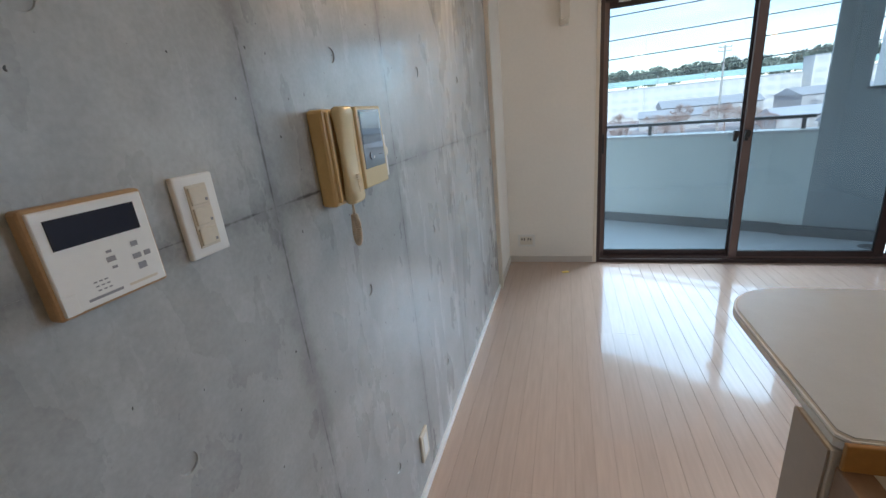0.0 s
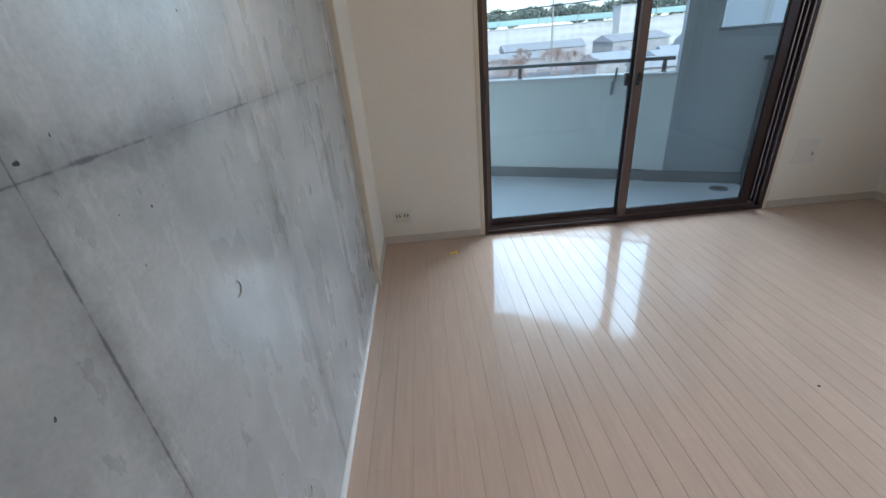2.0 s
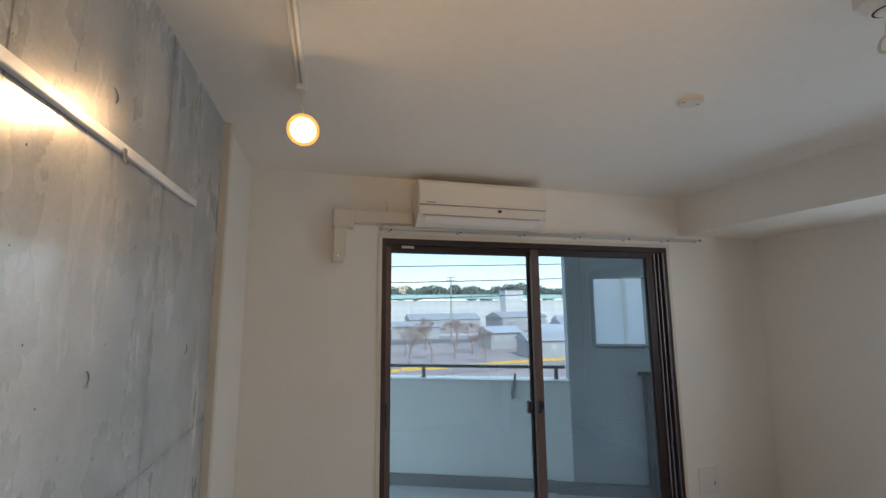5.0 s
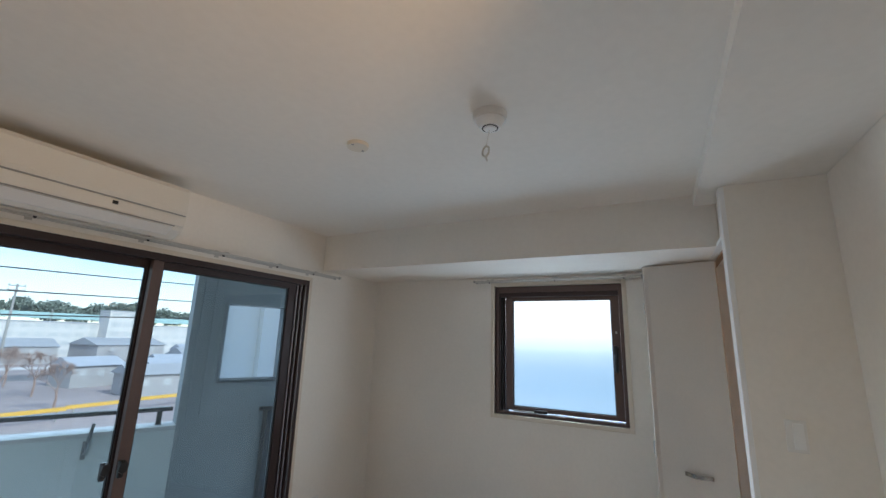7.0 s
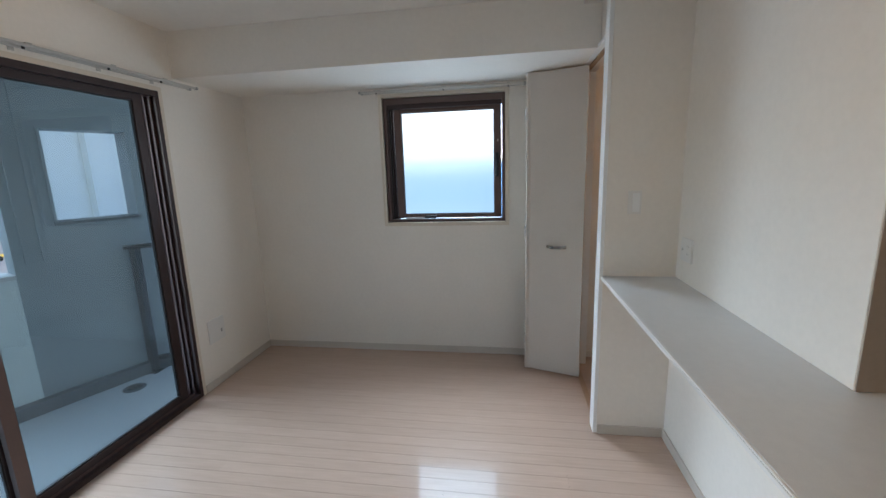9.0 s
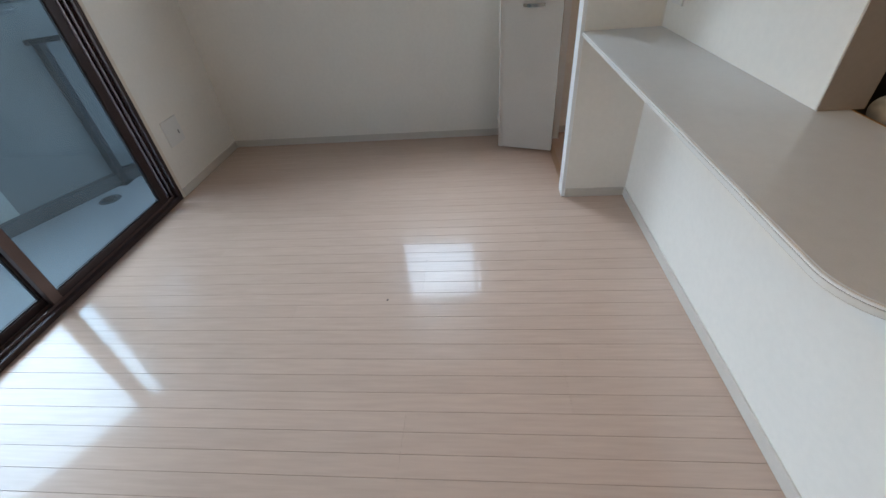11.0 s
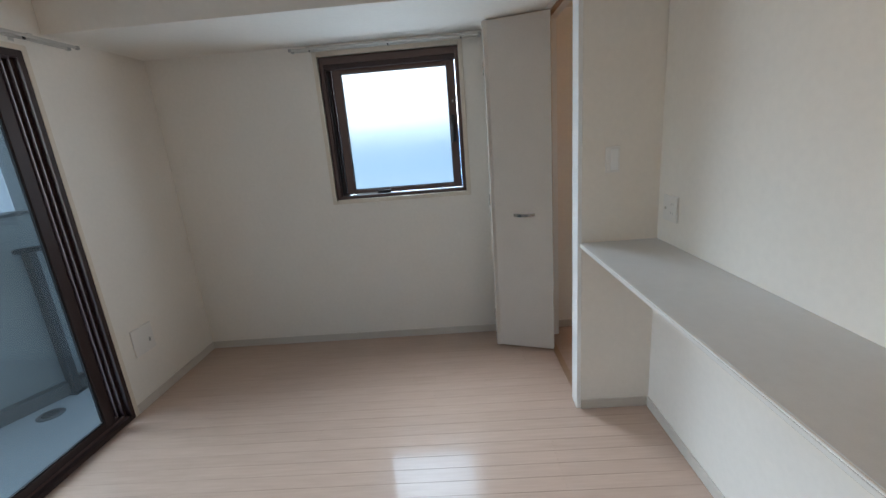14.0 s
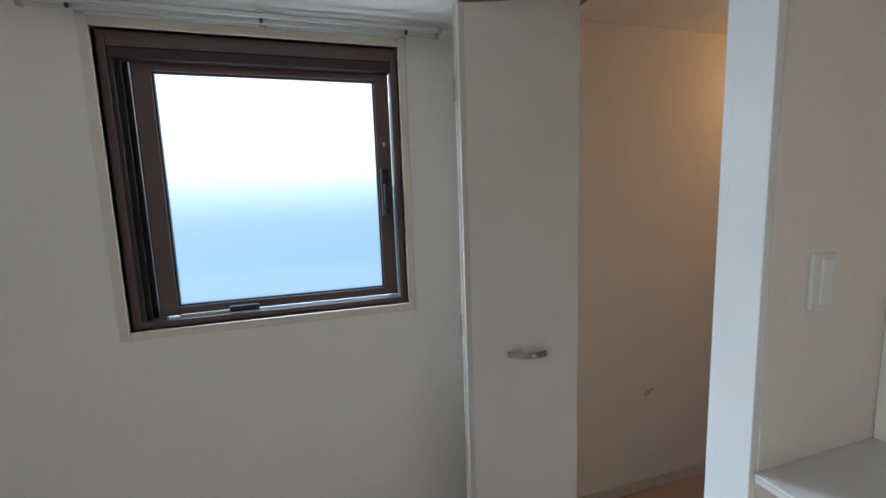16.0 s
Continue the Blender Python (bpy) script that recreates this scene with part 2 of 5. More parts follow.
def glass_material(name, tint, rough=0.0, frosted=False, haze=0.011):
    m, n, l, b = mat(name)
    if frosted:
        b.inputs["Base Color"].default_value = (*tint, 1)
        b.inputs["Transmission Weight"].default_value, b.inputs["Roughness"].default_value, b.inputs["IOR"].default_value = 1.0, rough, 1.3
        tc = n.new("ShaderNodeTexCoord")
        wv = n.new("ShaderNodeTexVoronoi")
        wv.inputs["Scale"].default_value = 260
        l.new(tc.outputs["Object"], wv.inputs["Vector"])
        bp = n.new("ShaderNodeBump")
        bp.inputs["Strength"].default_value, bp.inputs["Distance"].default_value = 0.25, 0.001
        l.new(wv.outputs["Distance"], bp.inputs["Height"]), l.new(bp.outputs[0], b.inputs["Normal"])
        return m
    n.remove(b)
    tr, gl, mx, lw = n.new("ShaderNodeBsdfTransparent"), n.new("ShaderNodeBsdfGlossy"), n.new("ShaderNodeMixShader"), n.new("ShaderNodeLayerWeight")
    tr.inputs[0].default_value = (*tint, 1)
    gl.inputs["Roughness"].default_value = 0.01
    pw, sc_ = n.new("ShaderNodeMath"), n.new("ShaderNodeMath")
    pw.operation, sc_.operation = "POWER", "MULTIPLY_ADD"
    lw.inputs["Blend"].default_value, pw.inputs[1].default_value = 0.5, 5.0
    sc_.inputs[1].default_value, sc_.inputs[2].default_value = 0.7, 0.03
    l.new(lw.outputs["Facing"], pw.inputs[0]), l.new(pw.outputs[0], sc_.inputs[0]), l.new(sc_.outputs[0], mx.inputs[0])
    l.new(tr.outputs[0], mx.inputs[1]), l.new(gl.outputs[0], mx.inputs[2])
    # a thin translucent veil in the pane that stands in for outdoor haze
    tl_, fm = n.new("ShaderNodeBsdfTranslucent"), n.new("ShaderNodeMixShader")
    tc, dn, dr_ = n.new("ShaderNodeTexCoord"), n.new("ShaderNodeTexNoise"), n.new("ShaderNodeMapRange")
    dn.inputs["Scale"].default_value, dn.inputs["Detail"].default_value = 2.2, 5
    dr_.inputs[1].default_value, dr_.inputs[2].default_value, dr_.inputs[3].default_value, dr_.inputs[4].default_value = 0.3, 0.7, haze * 0.7, haze * 1.3
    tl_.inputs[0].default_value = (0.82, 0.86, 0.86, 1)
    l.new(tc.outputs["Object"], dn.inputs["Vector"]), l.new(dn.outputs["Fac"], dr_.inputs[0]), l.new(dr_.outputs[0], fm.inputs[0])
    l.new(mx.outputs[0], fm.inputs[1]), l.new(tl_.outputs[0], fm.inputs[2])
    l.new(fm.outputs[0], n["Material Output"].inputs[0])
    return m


def glow(name, colour, strength):
    m, n, l, b = mat(name)
    b.inputs["Base Color"].default_value = (*colour, 1)
    b.inputs["Emission Color"].default_value, b.inputs["Emission Strength"].default_value = (*colour, 1), strength
    return m


M = {
    "concrete": concrete_material(),
    "plank": plank_material(),
    "joint": simple("floor_joint", (0.35, 0.255, 0.20), 0.8),
    "paper": simple("wallpaper", (0.86, 0.815, 0.745), 0.75, var=0.03, scale=3, bump=0.35, bump_scale=420),
    "ceil": simple("ceiling_paper", (0.86, 0.825, 0.765), 0.8, var=0.03, scale=2, bump=0.3, bump_scale=380),
    "base": simple("baseboard_vinyl", (0.62, 0.57, 0.51), 0.45, var=0.04),
    "ochre": simple("orange_brown_case", (0.46, 0.30, 0.16), 0.45, var=0.12, scale=20),
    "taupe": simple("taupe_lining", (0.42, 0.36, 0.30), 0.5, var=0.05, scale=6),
    "trim": simple("cream_trim", (0.74, 0.66, 0.55), 0.4, var=0.04, scale=4),
    "white": simple("white_trim", (0.87, 0.87, 0.85), 0.35, var=0.02),
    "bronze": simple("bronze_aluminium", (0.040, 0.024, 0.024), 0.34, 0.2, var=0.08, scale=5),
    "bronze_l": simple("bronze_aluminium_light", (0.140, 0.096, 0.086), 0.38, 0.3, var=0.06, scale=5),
    "rubber": simple("black_rubber", (0.02, 0.02, 0.022), 0.6),
    "black": simple("black_plastic", (0.018, 0.018, 0.02), 0.35),
    "chrome": simple("chrome", (0.72, 0.72, 0.72), 0.16, 1.0, var=0.02),
    "nickel": simple("dark_nickel", (0.36, 0.33, 0.30), 0.2, 1.0, var=0.05),
    "alu": simple("satin_aluminium", (0.58, 0.56, 0.52), 0.36, 0.8, var=0.04),
    "counter": simple("counter_laminate", (0.61, 0.612, 0.605), 0.3, var=0.05, scale=30, bump=0.08, bump_scale=500),
    "door": simple("door_sheet", (0.66, 0.61, 0.55), 0.45, var=0.035, scale=6, bump=0.08, bump_scale=250),
    "jamb_wood": simple("brown_jamb", (0.33, 0.20, 0.12), 0.5, var=0.12, scale=12),
    "ac": simple("air_conditioner_plastic", (0.80, 0.76, 0.68), 0.35, var=0.02),
    "ac_in": simple("grey_plastic", (0.36, 0.36, 0.34), 0.45),
    "plate": simple("plate_plastic", (0.80, 0.78, 0.74), 0.4, var=0.02),
    "plate2": simple("old_plate_plastic", (0.74, 0.68, 0.58), 0.4, var=0.03),
    "phone": simple("aged_cream_plastic", (0.66, 0.46, 0.19), 0.32, var=0.05, scale=10, coat=0.3),
    "phone2": simple("cream_plastic", (0.74, 0.61, 0.36), 0.20, var=0.04, scale=10, coat=0.4),
    "cord": simple("cream_cord", (0.68, 0.58, 0.44), 0.5),
    "screen": simple("dark_screen", (0.012, 0.018, 0.026), 0.06, coat=1.0),
    "grey_panel": simple("grey_panel", (0.22, 0.24, 0.27), 0.12, coat=1.0),
    "lcd": simple("lcd_window", (0.014, 0.018, 0.035), 0.12),
    "ink": simple("print_grey", (0.30, 0.30, 0.32), 0.6),
    "knob": simple("ivory_knob", (0.74, 0.68, 0.57), 0.3),
    "wood": simple("orange_wood", (0.42, 0.21, 0.06), 0.4, var=0.14, scale=7),
    "yellow": simple("yellow_scrap", (0.80, 0.55, 0.10), 0.6),
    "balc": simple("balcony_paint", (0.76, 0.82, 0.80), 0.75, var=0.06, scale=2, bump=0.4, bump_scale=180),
    # Parapet paint again, darkened to carry the shade on the tall wall.
    "balc_shaded": simple("balcony_paint_shaded", (0.31, 0.355, 0.37), 0.8, var=0.08, scale=2, bump=0.5, bump_scale=150),
    "balc_floor": simple("balcony_floor", (0.58, 0.62, 0.64), 0.6, var=0.06, scale=3, bump=0.25, bump_scale=220),
    "curb": simple("curb_waterproofing", (0.10, 0.115, 0.12), 0.6, var=0.10, scale=5),
    "rail": simple("dark_rail", (0.028, 0.030, 0.033), 0.45, 0.4),
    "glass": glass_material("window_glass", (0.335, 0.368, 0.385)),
    "frost": glass_material("frosted_glass", (0.105, 0.111, 0.115), 0.46, True),
    "neigh": simple("neighbour_wall", (0.22, 0.42, 0.66), 0.8, var=0.06, scale=1),
    "lampglow": glow("lamp_glow", (1.0, 0.66, 0.34), 5.0),
    "lamprim": glow("lamp_reflector_glow", (1.0, 0.42, 0.10), 0.12),
    "lampwhite": simple("lamp_enamel", (0.80, 0.78, 0.72), 0.35),
    "ground": simple("far_ground", (0.36, 0.31, 0.31), 0.9, var=0.25, scale=0.05),
    "road": simple("asphalt", (0.16, 0.16, 0.17), 0.85, var=0.1, scale=0.3),
    "far_white": simple("pale_render", (0.64, 0.64, 0.63), 0.8, var=0.08, scale=0.2),
    "white_wall": simple("white_masonry_paint", (0.82, 0.83, 0.82), 0.8, var=0.05, scale=1),
    "house_wall": simple("house_render", (0.36, 0.36, 0.37), 0.85, var=0.1, scale=0.3),
    # Far windows, net and roofs are paled: distance haze put into the colour.
    "far_win": simple("far_window", (0.50, 0.52, 0.53), 0.3),
    "teal": simple("teal_net", (0.36, 0.55, 0.55), 0.7, var=0.15, scale=0.5),
    "roof": simple("slate_roof", (0.36, 0.38, 0.41), 0.7, var=0.15, scale=0.6),
    "roof_b": simple("pale_roof", (0.42, 0.46, 0.52), 0.6, var=0.1, scale=0.6),
    "leaf": simple("far_foliage", (0.15, 0.19, 0.16), 0.9, var=0.35, scale=0.4, rnd=0.3),
    "twig": simple("bare_twigs", (0.30, 0.21, 0.18), 0.9, var=0.25, scale=1.0),
    "pole": simple("concrete_pole", (0.34, 0.34, 0.33), 0.85),
    "wire": simple("wire", (0.03, 0.03, 0.03), 0.6),
    "amber": simple("yellow_guard", (0.70, 0.42, 0.06), 0.6),
}

for key in ("screen", "grey_panel"):
    sheet = M[key].node_tree.nodes["Principled BSDF"]
    sheet.inputs["Coat IOR"].default_value, sheet.inputs["Coat Roughness"].default_value = 2.0, 0.03

# ---- mesh helpers ----


def mesh_ob(name, bm, material, smooth=False):
    me = bpy.data.meshes.new(name)
    bmesh.ops.recalc_face_normals(bm, faces=bm.faces[:])
    bm.to_mesh(me)
    bm.free()
    for mm in (material if isinstance(material, (list, tuple)) else [material]):
        me.materials.append(mm)
    if smooth:
        me.polygons.foreach_set("use_smooth", [True] * len(me.polygons))
    return new(name, me)


def part(name, bm, material, parent, label="", smooth=False):
    ob = mesh_ob(name, bm, material, smooth)
    ob.parent = parent
    if parent is not None:
        ob.matrix_parent_inverse = parent.matrix_basis.inverted()
    if label:
        tagged(ob, label)
    return ob


def thing(name, x, y, z, label, category, group="", kind="", rz=0):
    ob = new(name)
    ob.empty_display_size = 0.05
    ob.matrix_basis = pose(x, y, z, 0, 0, rz)
    return tagged(ob, label, category, group, kind)


def box(bm, x0, x1, y0, y1, z0, z1, bevel=0.0, seg=2):
    vs = [bm.verts.new((x, y, z)) for x in (x0, x1) for y in (y0, y1) for z in (z0, z1)]
    fs = [bm.faces.new([vs[i] for i in q]) for q in ((0, 1, 3, 2), (4, 6, 7, 5), (0, 4, 5, 1), (2, 3, 7, 6), (0, 2, 6, 4), (1, 5, 7, 3))]
    if bevel:
        es = list({e for f in fs for e in f.edges})
        bmesh.ops.bevel(bm, geom=es, offset=bevel, segments=seg, affect="EDGES", profile=0.5)
    return bm


def B(*boxes, bevel=0.0, seg=2):
    bm = bmesh.new()
    for q in boxes:
        box(bm, *q, bevel=bevel, seg=seg)
    return bm


def cyl(bm, a, c, r0, r1=None, n=16, caps=True):
    a, c = Vector(a), Vector(c)
    d = c - a
    m = Matrix.Translation((a + c) / 2) @ d.to_track_quat("Z", "Y").to_matrix().to_4x4()
    bmesh.ops.create_cone(bm, cap_ends=caps, segments=n, radius1=r0, radius2=r0 if r1 is None else r1, depth=d.length, matrix=m)
    return bm


def C(a, c, r0, r1=None, n=16):
    return cyl(bmesh.new(), a, c, r0, r1, n)


def prism(profile, axis, lo, hi, bevel=0.0):
    """A closed outline, pushed along an axis: for 'x' the outline is (y, z), for 'y' (x, z), for 'z' (x, y)."""
    bm = bmesh.new()

    def P(p, q):
        return {"x": (q, p[0], p[1]), "y": (p[0], q, p[1]), "z": (p[0], p[1], q)}[axis]
    a = [bm.verts.new(P(p, lo)) for p in profile]
    c = [bm.verts.new(P(p, hi)) for p in profile]
    bm.faces.new(a), bm.faces.new(c[::-1])
    for i in range(len(a)):
        bm.faces.new((a[i], a[i - 1], c[i - 1], c[i]))
    if bevel:
        es = [e for e in bm.edges if (e.verts[0] in a) == (e.verts[1] in a)]
        bmesh.ops.bevel(bm, geom=es, offset=bevel, segments=2, affect="EDGES", profile=0.5)
    return bm


def tube(points, r, n=8):
    """A round tube along points."""
    bm = bmesh.new()
    rings = []
    pts = [Vector(p) for p in points]
    for i, p in enumerate(pts):
        d = (pts[min(i + 1, len(pts) - 1)] - pts[max(i - 1, 0)]).normalized()
        q = d.to_track_quat("Z", "Y").to_matrix()
        rings.append([bm.verts.new(p + q @ Vector((r * math.cos(k * math.tau / n), r * math.sin(k * math.tau / n), 0))) for k in range(n)])
    for s, t in zip(rings, rings[1:]):
        for k in range(n):
            bm.faces.new((s[k - 1], s[k], t[k], t[k - 1]))
    bm.faces.new(rings[0][::-1]), bm.faces.new(rings[-1])
    return bm


# ---- plan, in metres ----
W, E, N, S = -0.390, 3.360, 3.785, -1.70      # inner faces of the room
CEIL, SOFFIT, SOFFIT_Y = 2.46, 2.40, 1.217
BEAM_X, BEAM_Z = 2.63, 2.175
CL_Y, PIL_X = 1.117, 2.350                    # closet wall face, pillar face
OPEN_X0, OPEN_X1, OPEN_Z = 2.455, 3.235, 2.172
HW_Y, HW_X, HW_Z = 0.754, 0.450, 0.923        # half wall under the counter
CTR_Z, UP_X = 0.946, 1.200
SX0, SX1, SZ1 = 0.376, 2.494, 2.075           # balcony window
EY0, EY1, EZ0, EZ1 = 1.643, 2.599, 1.125, 2.101  # small window


def structure(name, bm, material, label, category="wall"):
    return tagged(mesh_ob(name, bm, material), label, category, kind="structure")


# ---- shell ----
structure("wall_north", B((W - 0.2, SX0, N, N + 0.2, -0.3, 2.7), (SX1, E + 0.2, N, N + 0.2, -0.3, 2.7), (SX0, SX1, N, N + 0.2, SZ1, 2.7), (SX0, SX1, N, N + 0.2, -0.3, -0.02)),
          M["paper"], "cream wallpapered wall with a large balcony window")
structure("wall_east", B((E, E + 0.2, S, EY0, -0.3, 2.7), (E, E + 0.2, EY1, N, -0.3, 2.7), (E, E + 0.2, EY0, EY1, -0.3, EZ0), (E, E + 0.2, EY0, EY1, EZ1, 2.7)),
          M["paper"], "cream wallpapered wall with a small frosted window")
structure("wall_south", B((W - 0.2, E + 0.2, S - 0.2, S, -0.3, 2.7)), M["paper"], "plain cream wall behind the kitchen")
structure("wall_northwest", B((W - 0.15, W + 0.012, 3.215, N - 0.002, 0.0, CEIL - 0.002)), M["paper"], "narrow strip of cream wallpapered wall beside concrete")
structure("trim_concrete_edge", B((W - 0.15, W + 0.03, 3.175, 3.215, 0.0, CEIL - 0.003), bevel=0.003), M["trim"], "cream corner trim where bare concrete ends", "trim")
structure("ceiling", B((W - 0.2, E + 0.2, S - 0.2, N + 0.2, CEIL, 2.75)), M["ceil"], "off-white papered ceiling", "ceiling")
structure("ceiling_soffit", B((W, BEAM_X - 0.001, S, SOFFIT_Y, SOFFIT, CEIL - 0.002), (BEAM_X - 0.001, E - 0.002, S, CL_Y + 0.001, SOFFIT, CEIL - 0.002)), M["ceil"], "lowered off-white ceiling over the kitchen side", "ceiling")
structure("beam_east", B((BEAM_X, E - 0.001, CL_Y + 0.002, N - 0.001, BEAM_Z, CEIL - 0.001)), M["paper"], "boxed ceiling beam papered in cream above the window", "beam")
wcl = structure("wall_closet", B((PIL_X, OPEN_X0 - 0.022, HW_Y - 0.12, CL_Y, 0.0, SOFFIT - 0.001)), M["paper"], "cream wallpapered pillar and closet wall")
part("header", B((OPEN_X0 - 0.0215, OPEN_X1 + 0.02, CL_Y - 0.1, CL_Y, OPEN_Z + 0.02, SOFFIT - 0.001)), M["paper"], wcl)
part("return", B((OPEN_X1 + 0.0205, E - 0.001, CL_Y - 0.1, CL_Y, 0.0, SOFFIT - 0.001)), M["paper"], wcl)
part("side", B((PIL_X, PIL_X + 0.1, S, HW_Y - 0.1205, 0.0, SOFFIT - 0.001)), M["paper"], wcl)
structure("wall_closet_back", B((PIL_X + 0.1, E - 0.001, -0.75, -0.65, 0.0, SOFFIT - 0.001)), M["paper"], "cream back wall inside the closet")
structure("ceiling_closet", B((PIL_X + 0.1, E - 0.002, -0.65, CL_Y - 0.1, 2.26, SOFFIT - 0.002)), M["ceil"], "low ceiling inside the closet", "ceiling")
structure("wall_counter_upper", B((UP_X, PIL_X - 0.001, HW_Y - 0.12, HW_Y, CTR_Z, SOFFIT - 0.001), (HW_X, UP_X, HW_Y - 0.12, HW_Y, 2.12, SOFFIT - 0.001), bevel=0.003),
          M["paper"], "white papered wall above the counter ending at a kitchen hatch")
structure("wall_counter_lower", B((HW_X, PIL_X - 0.001, HW_Y - 0.085, HW_Y, 0.0, HW_Z), bevel=0.003), M["paper"], "white papered half wall under the counter")
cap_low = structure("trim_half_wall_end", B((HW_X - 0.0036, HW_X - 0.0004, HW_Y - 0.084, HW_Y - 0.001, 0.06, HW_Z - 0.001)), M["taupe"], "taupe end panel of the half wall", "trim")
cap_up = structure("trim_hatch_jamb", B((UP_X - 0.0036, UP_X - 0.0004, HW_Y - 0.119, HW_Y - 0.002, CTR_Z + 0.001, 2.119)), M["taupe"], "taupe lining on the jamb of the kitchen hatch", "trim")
# closet door surround
fr = tagged(new("door_frame"), "white painted frame of the closet opening", "door frame", kind="structure")
part("jamb", B((OPEN_X0 - 0.022, OPEN_X0, CL_Y - 0.1, CL_Y + 0.018, 0, OPEN_Z), bevel=0.002), M["white"], fr)
part("jamb", B((OPEN_X1, OPEN_X1 + 0.02, CL_Y - 0.1, CL_Y + 0.018, 0, OPEN_Z), bevel=0.002), M["white"], fr)
part("jamb_edge", B((OPEN_X0 + 0.0004, OPEN_X0 + 0.007, CL_Y - 0.03, CL_Y + 0.010, 0.005, OPEN_Z - 0.013), bevel=0.001), M["door"], fr, "thin beige edging strip")
part("head", B((OPEN_X0 - 0.022, OPEN_X1 + 0.02, CL_Y - 0.1, CL_Y + 0.018, OPEN_Z, OPEN_Z + 0.02), bevel=0.002), M["white"], fr)
part("casing", B((PIL_X + 0.003, OPEN_X0 - 0.022, CL_Y, CL_Y + 0.02, 0.0, SOFFIT - 0.003), bevel=0.002), M["white"], fr, "narrow white casing on the pillar edge")
part("track", B((OPEN_X0, OPEN_X1, CL_Y - 0.04, CL_Y - 0.015, OPEN_Z - 0.012, OPEN_Z)), M["jamb_wood"], fr, "brown door track")
part("threshold", B((OPEN_X0, OPEN_X1, CL_Y - 0.04, CL_Y - 0.004, 0.0005, 0.004)), M["jamb_wood"], fr, "dark brown floor track")


def baseboard(name, x0, x1, y0, y1):
    structure(name, B((x0, x1, y0, y1, 0.0, 0.058), bevel=0.003), M["base"], "low beige vinyl baseboard", "baseboard")


baseboard("baseboard_north_west", W + 0.012, SX0 - 0.03, N - 0.009, N)
baseboard("baseboard_north_east", SX1 + 0.03, E, N - 0.009, N)
baseboard("baseboard_east", E - 0.009, E, CL_Y, N - 0.009)
baseboard("baseboard_closet", E - 0.009, E, -0.65, CL_Y - 0.1)
baseboard("baseboard_pillar", PIL_X - 0.009, PIL_X, HW_Y + 0.009, CL_Y)
baseboard("baseboard_counter", HW_X - 0.004, PIL_X - 0.009, HW_Y, HW_Y + 0.009)
baseboard("baseboard_counter_end", HW_X - 0.012, HW_X - 0.004, HW_Y - 0.085, HW_Y + 0.009)
baseboard("baseboard_northwest", W + 0.012, W + 0.021, 3.217, N - 0.009)
structure("baseboard_concrete", B((W, W + 0.012, S, 3.175, 0.0, 0.035), bevel=0.002), M["white"], "thin white strip between concrete wall and floor", "baseboard")

# ---- concrete wall of cast panels ----
wall_w = structure("wall_west", B((W - 0.2, W - 0.012, S - 0.2, 3.175, -0.3, 2.7)), M["concrete"], "bare sealed concrete wall with panel joints and tie holes")


def concrete_panel(y0, y1, z0, z1, holes, r=0.0165):
    """One cast panel with cone-shaped tie holes sunk into it."""
    bm = bmesh.new()
    g = 0.0001
    y0, y1, z0, z1 = y0 + g, y1 - g, z0 + g, z1 - g
    rim = [bm.verts.new((W, y, z)) for y, z in ((y0, z0), (y1, z0), (y1, z1), (y0, z1))]
    edges = [bm.edges.new((rim[i], rim[(i + 1) % 4])) for i in range(4)]
    rings = []
    for hy, hz in holes:
        ring = [bm.verts.new((W, hy + r * math.cos(a), hz + r * math.sin(a))) for a in [k * math.tau / 20 for k in range(20)]]
        edges += [bm.edges.new((ring[k], ring[(k + 1) % 20])) for k in range(20)]
        rings.append((ring, hy, hz))
    bmesh.ops.triangle_fill(bm, edges=edges, use_beauty=True)
    for ring, hy, hz in rings:
        low = [bm.verts.new((W - 0.0028, hy + (v.co.y - hy) * 0.93 + 0.0008, hz + (v.co.z - hz) * 0.93)) for v in ring]
        for k in range(20):
            bm.faces.new((ring[k - 1], ring[k], low[k], low[k - 1]))
        bm.faces.new(low)
    back = [bm.verts.new((W - 0.012, v.co.y, v.co.z)) for v in rim]
    for i in range(4):
        bm.faces.new((rim[i - 1], rim[i], back[i], back[i - 1]))
    return bm


JY = [0.785 + 0.6 * k for k in range(-4, 5)]
JY = [y for y in JY if S < y < 3.12]
ys = [S] + JY + [3.174]
for ya, yb in zip(ys, ys[1:]):
    mid = ya + 0.3 if yb - ya > 0.5 or ya > 1 else yb - 0.3
    for za, zb, hz in ((-0.02, 1.235, (0.30, 0.930)), (1.235, CEIL + 0.05, (1.524, 2.12))):
        part("panel", concrete_panel(ya, yb, za, zb, [(mid, z) for z in hz if ya + 0.05 < mid < yb - 0.05]), M["concrete"], wall_w)

# ---- balcony window ----


def ring_boxes(x0, x1, z0, z1, y0, y1, t, tb=None, tt=None):
    tb, tt = tb or t, tt or t
    return ((x0, x0 + t, y0, y1, z0, z1), (x1 - t, x1, y0, y1, z0, z1), (x0 + t, x1 - t, y0, y1, z0, z0 + tb), (x0 + t, x1 - t, y0, y1, z1 - tt, z1))


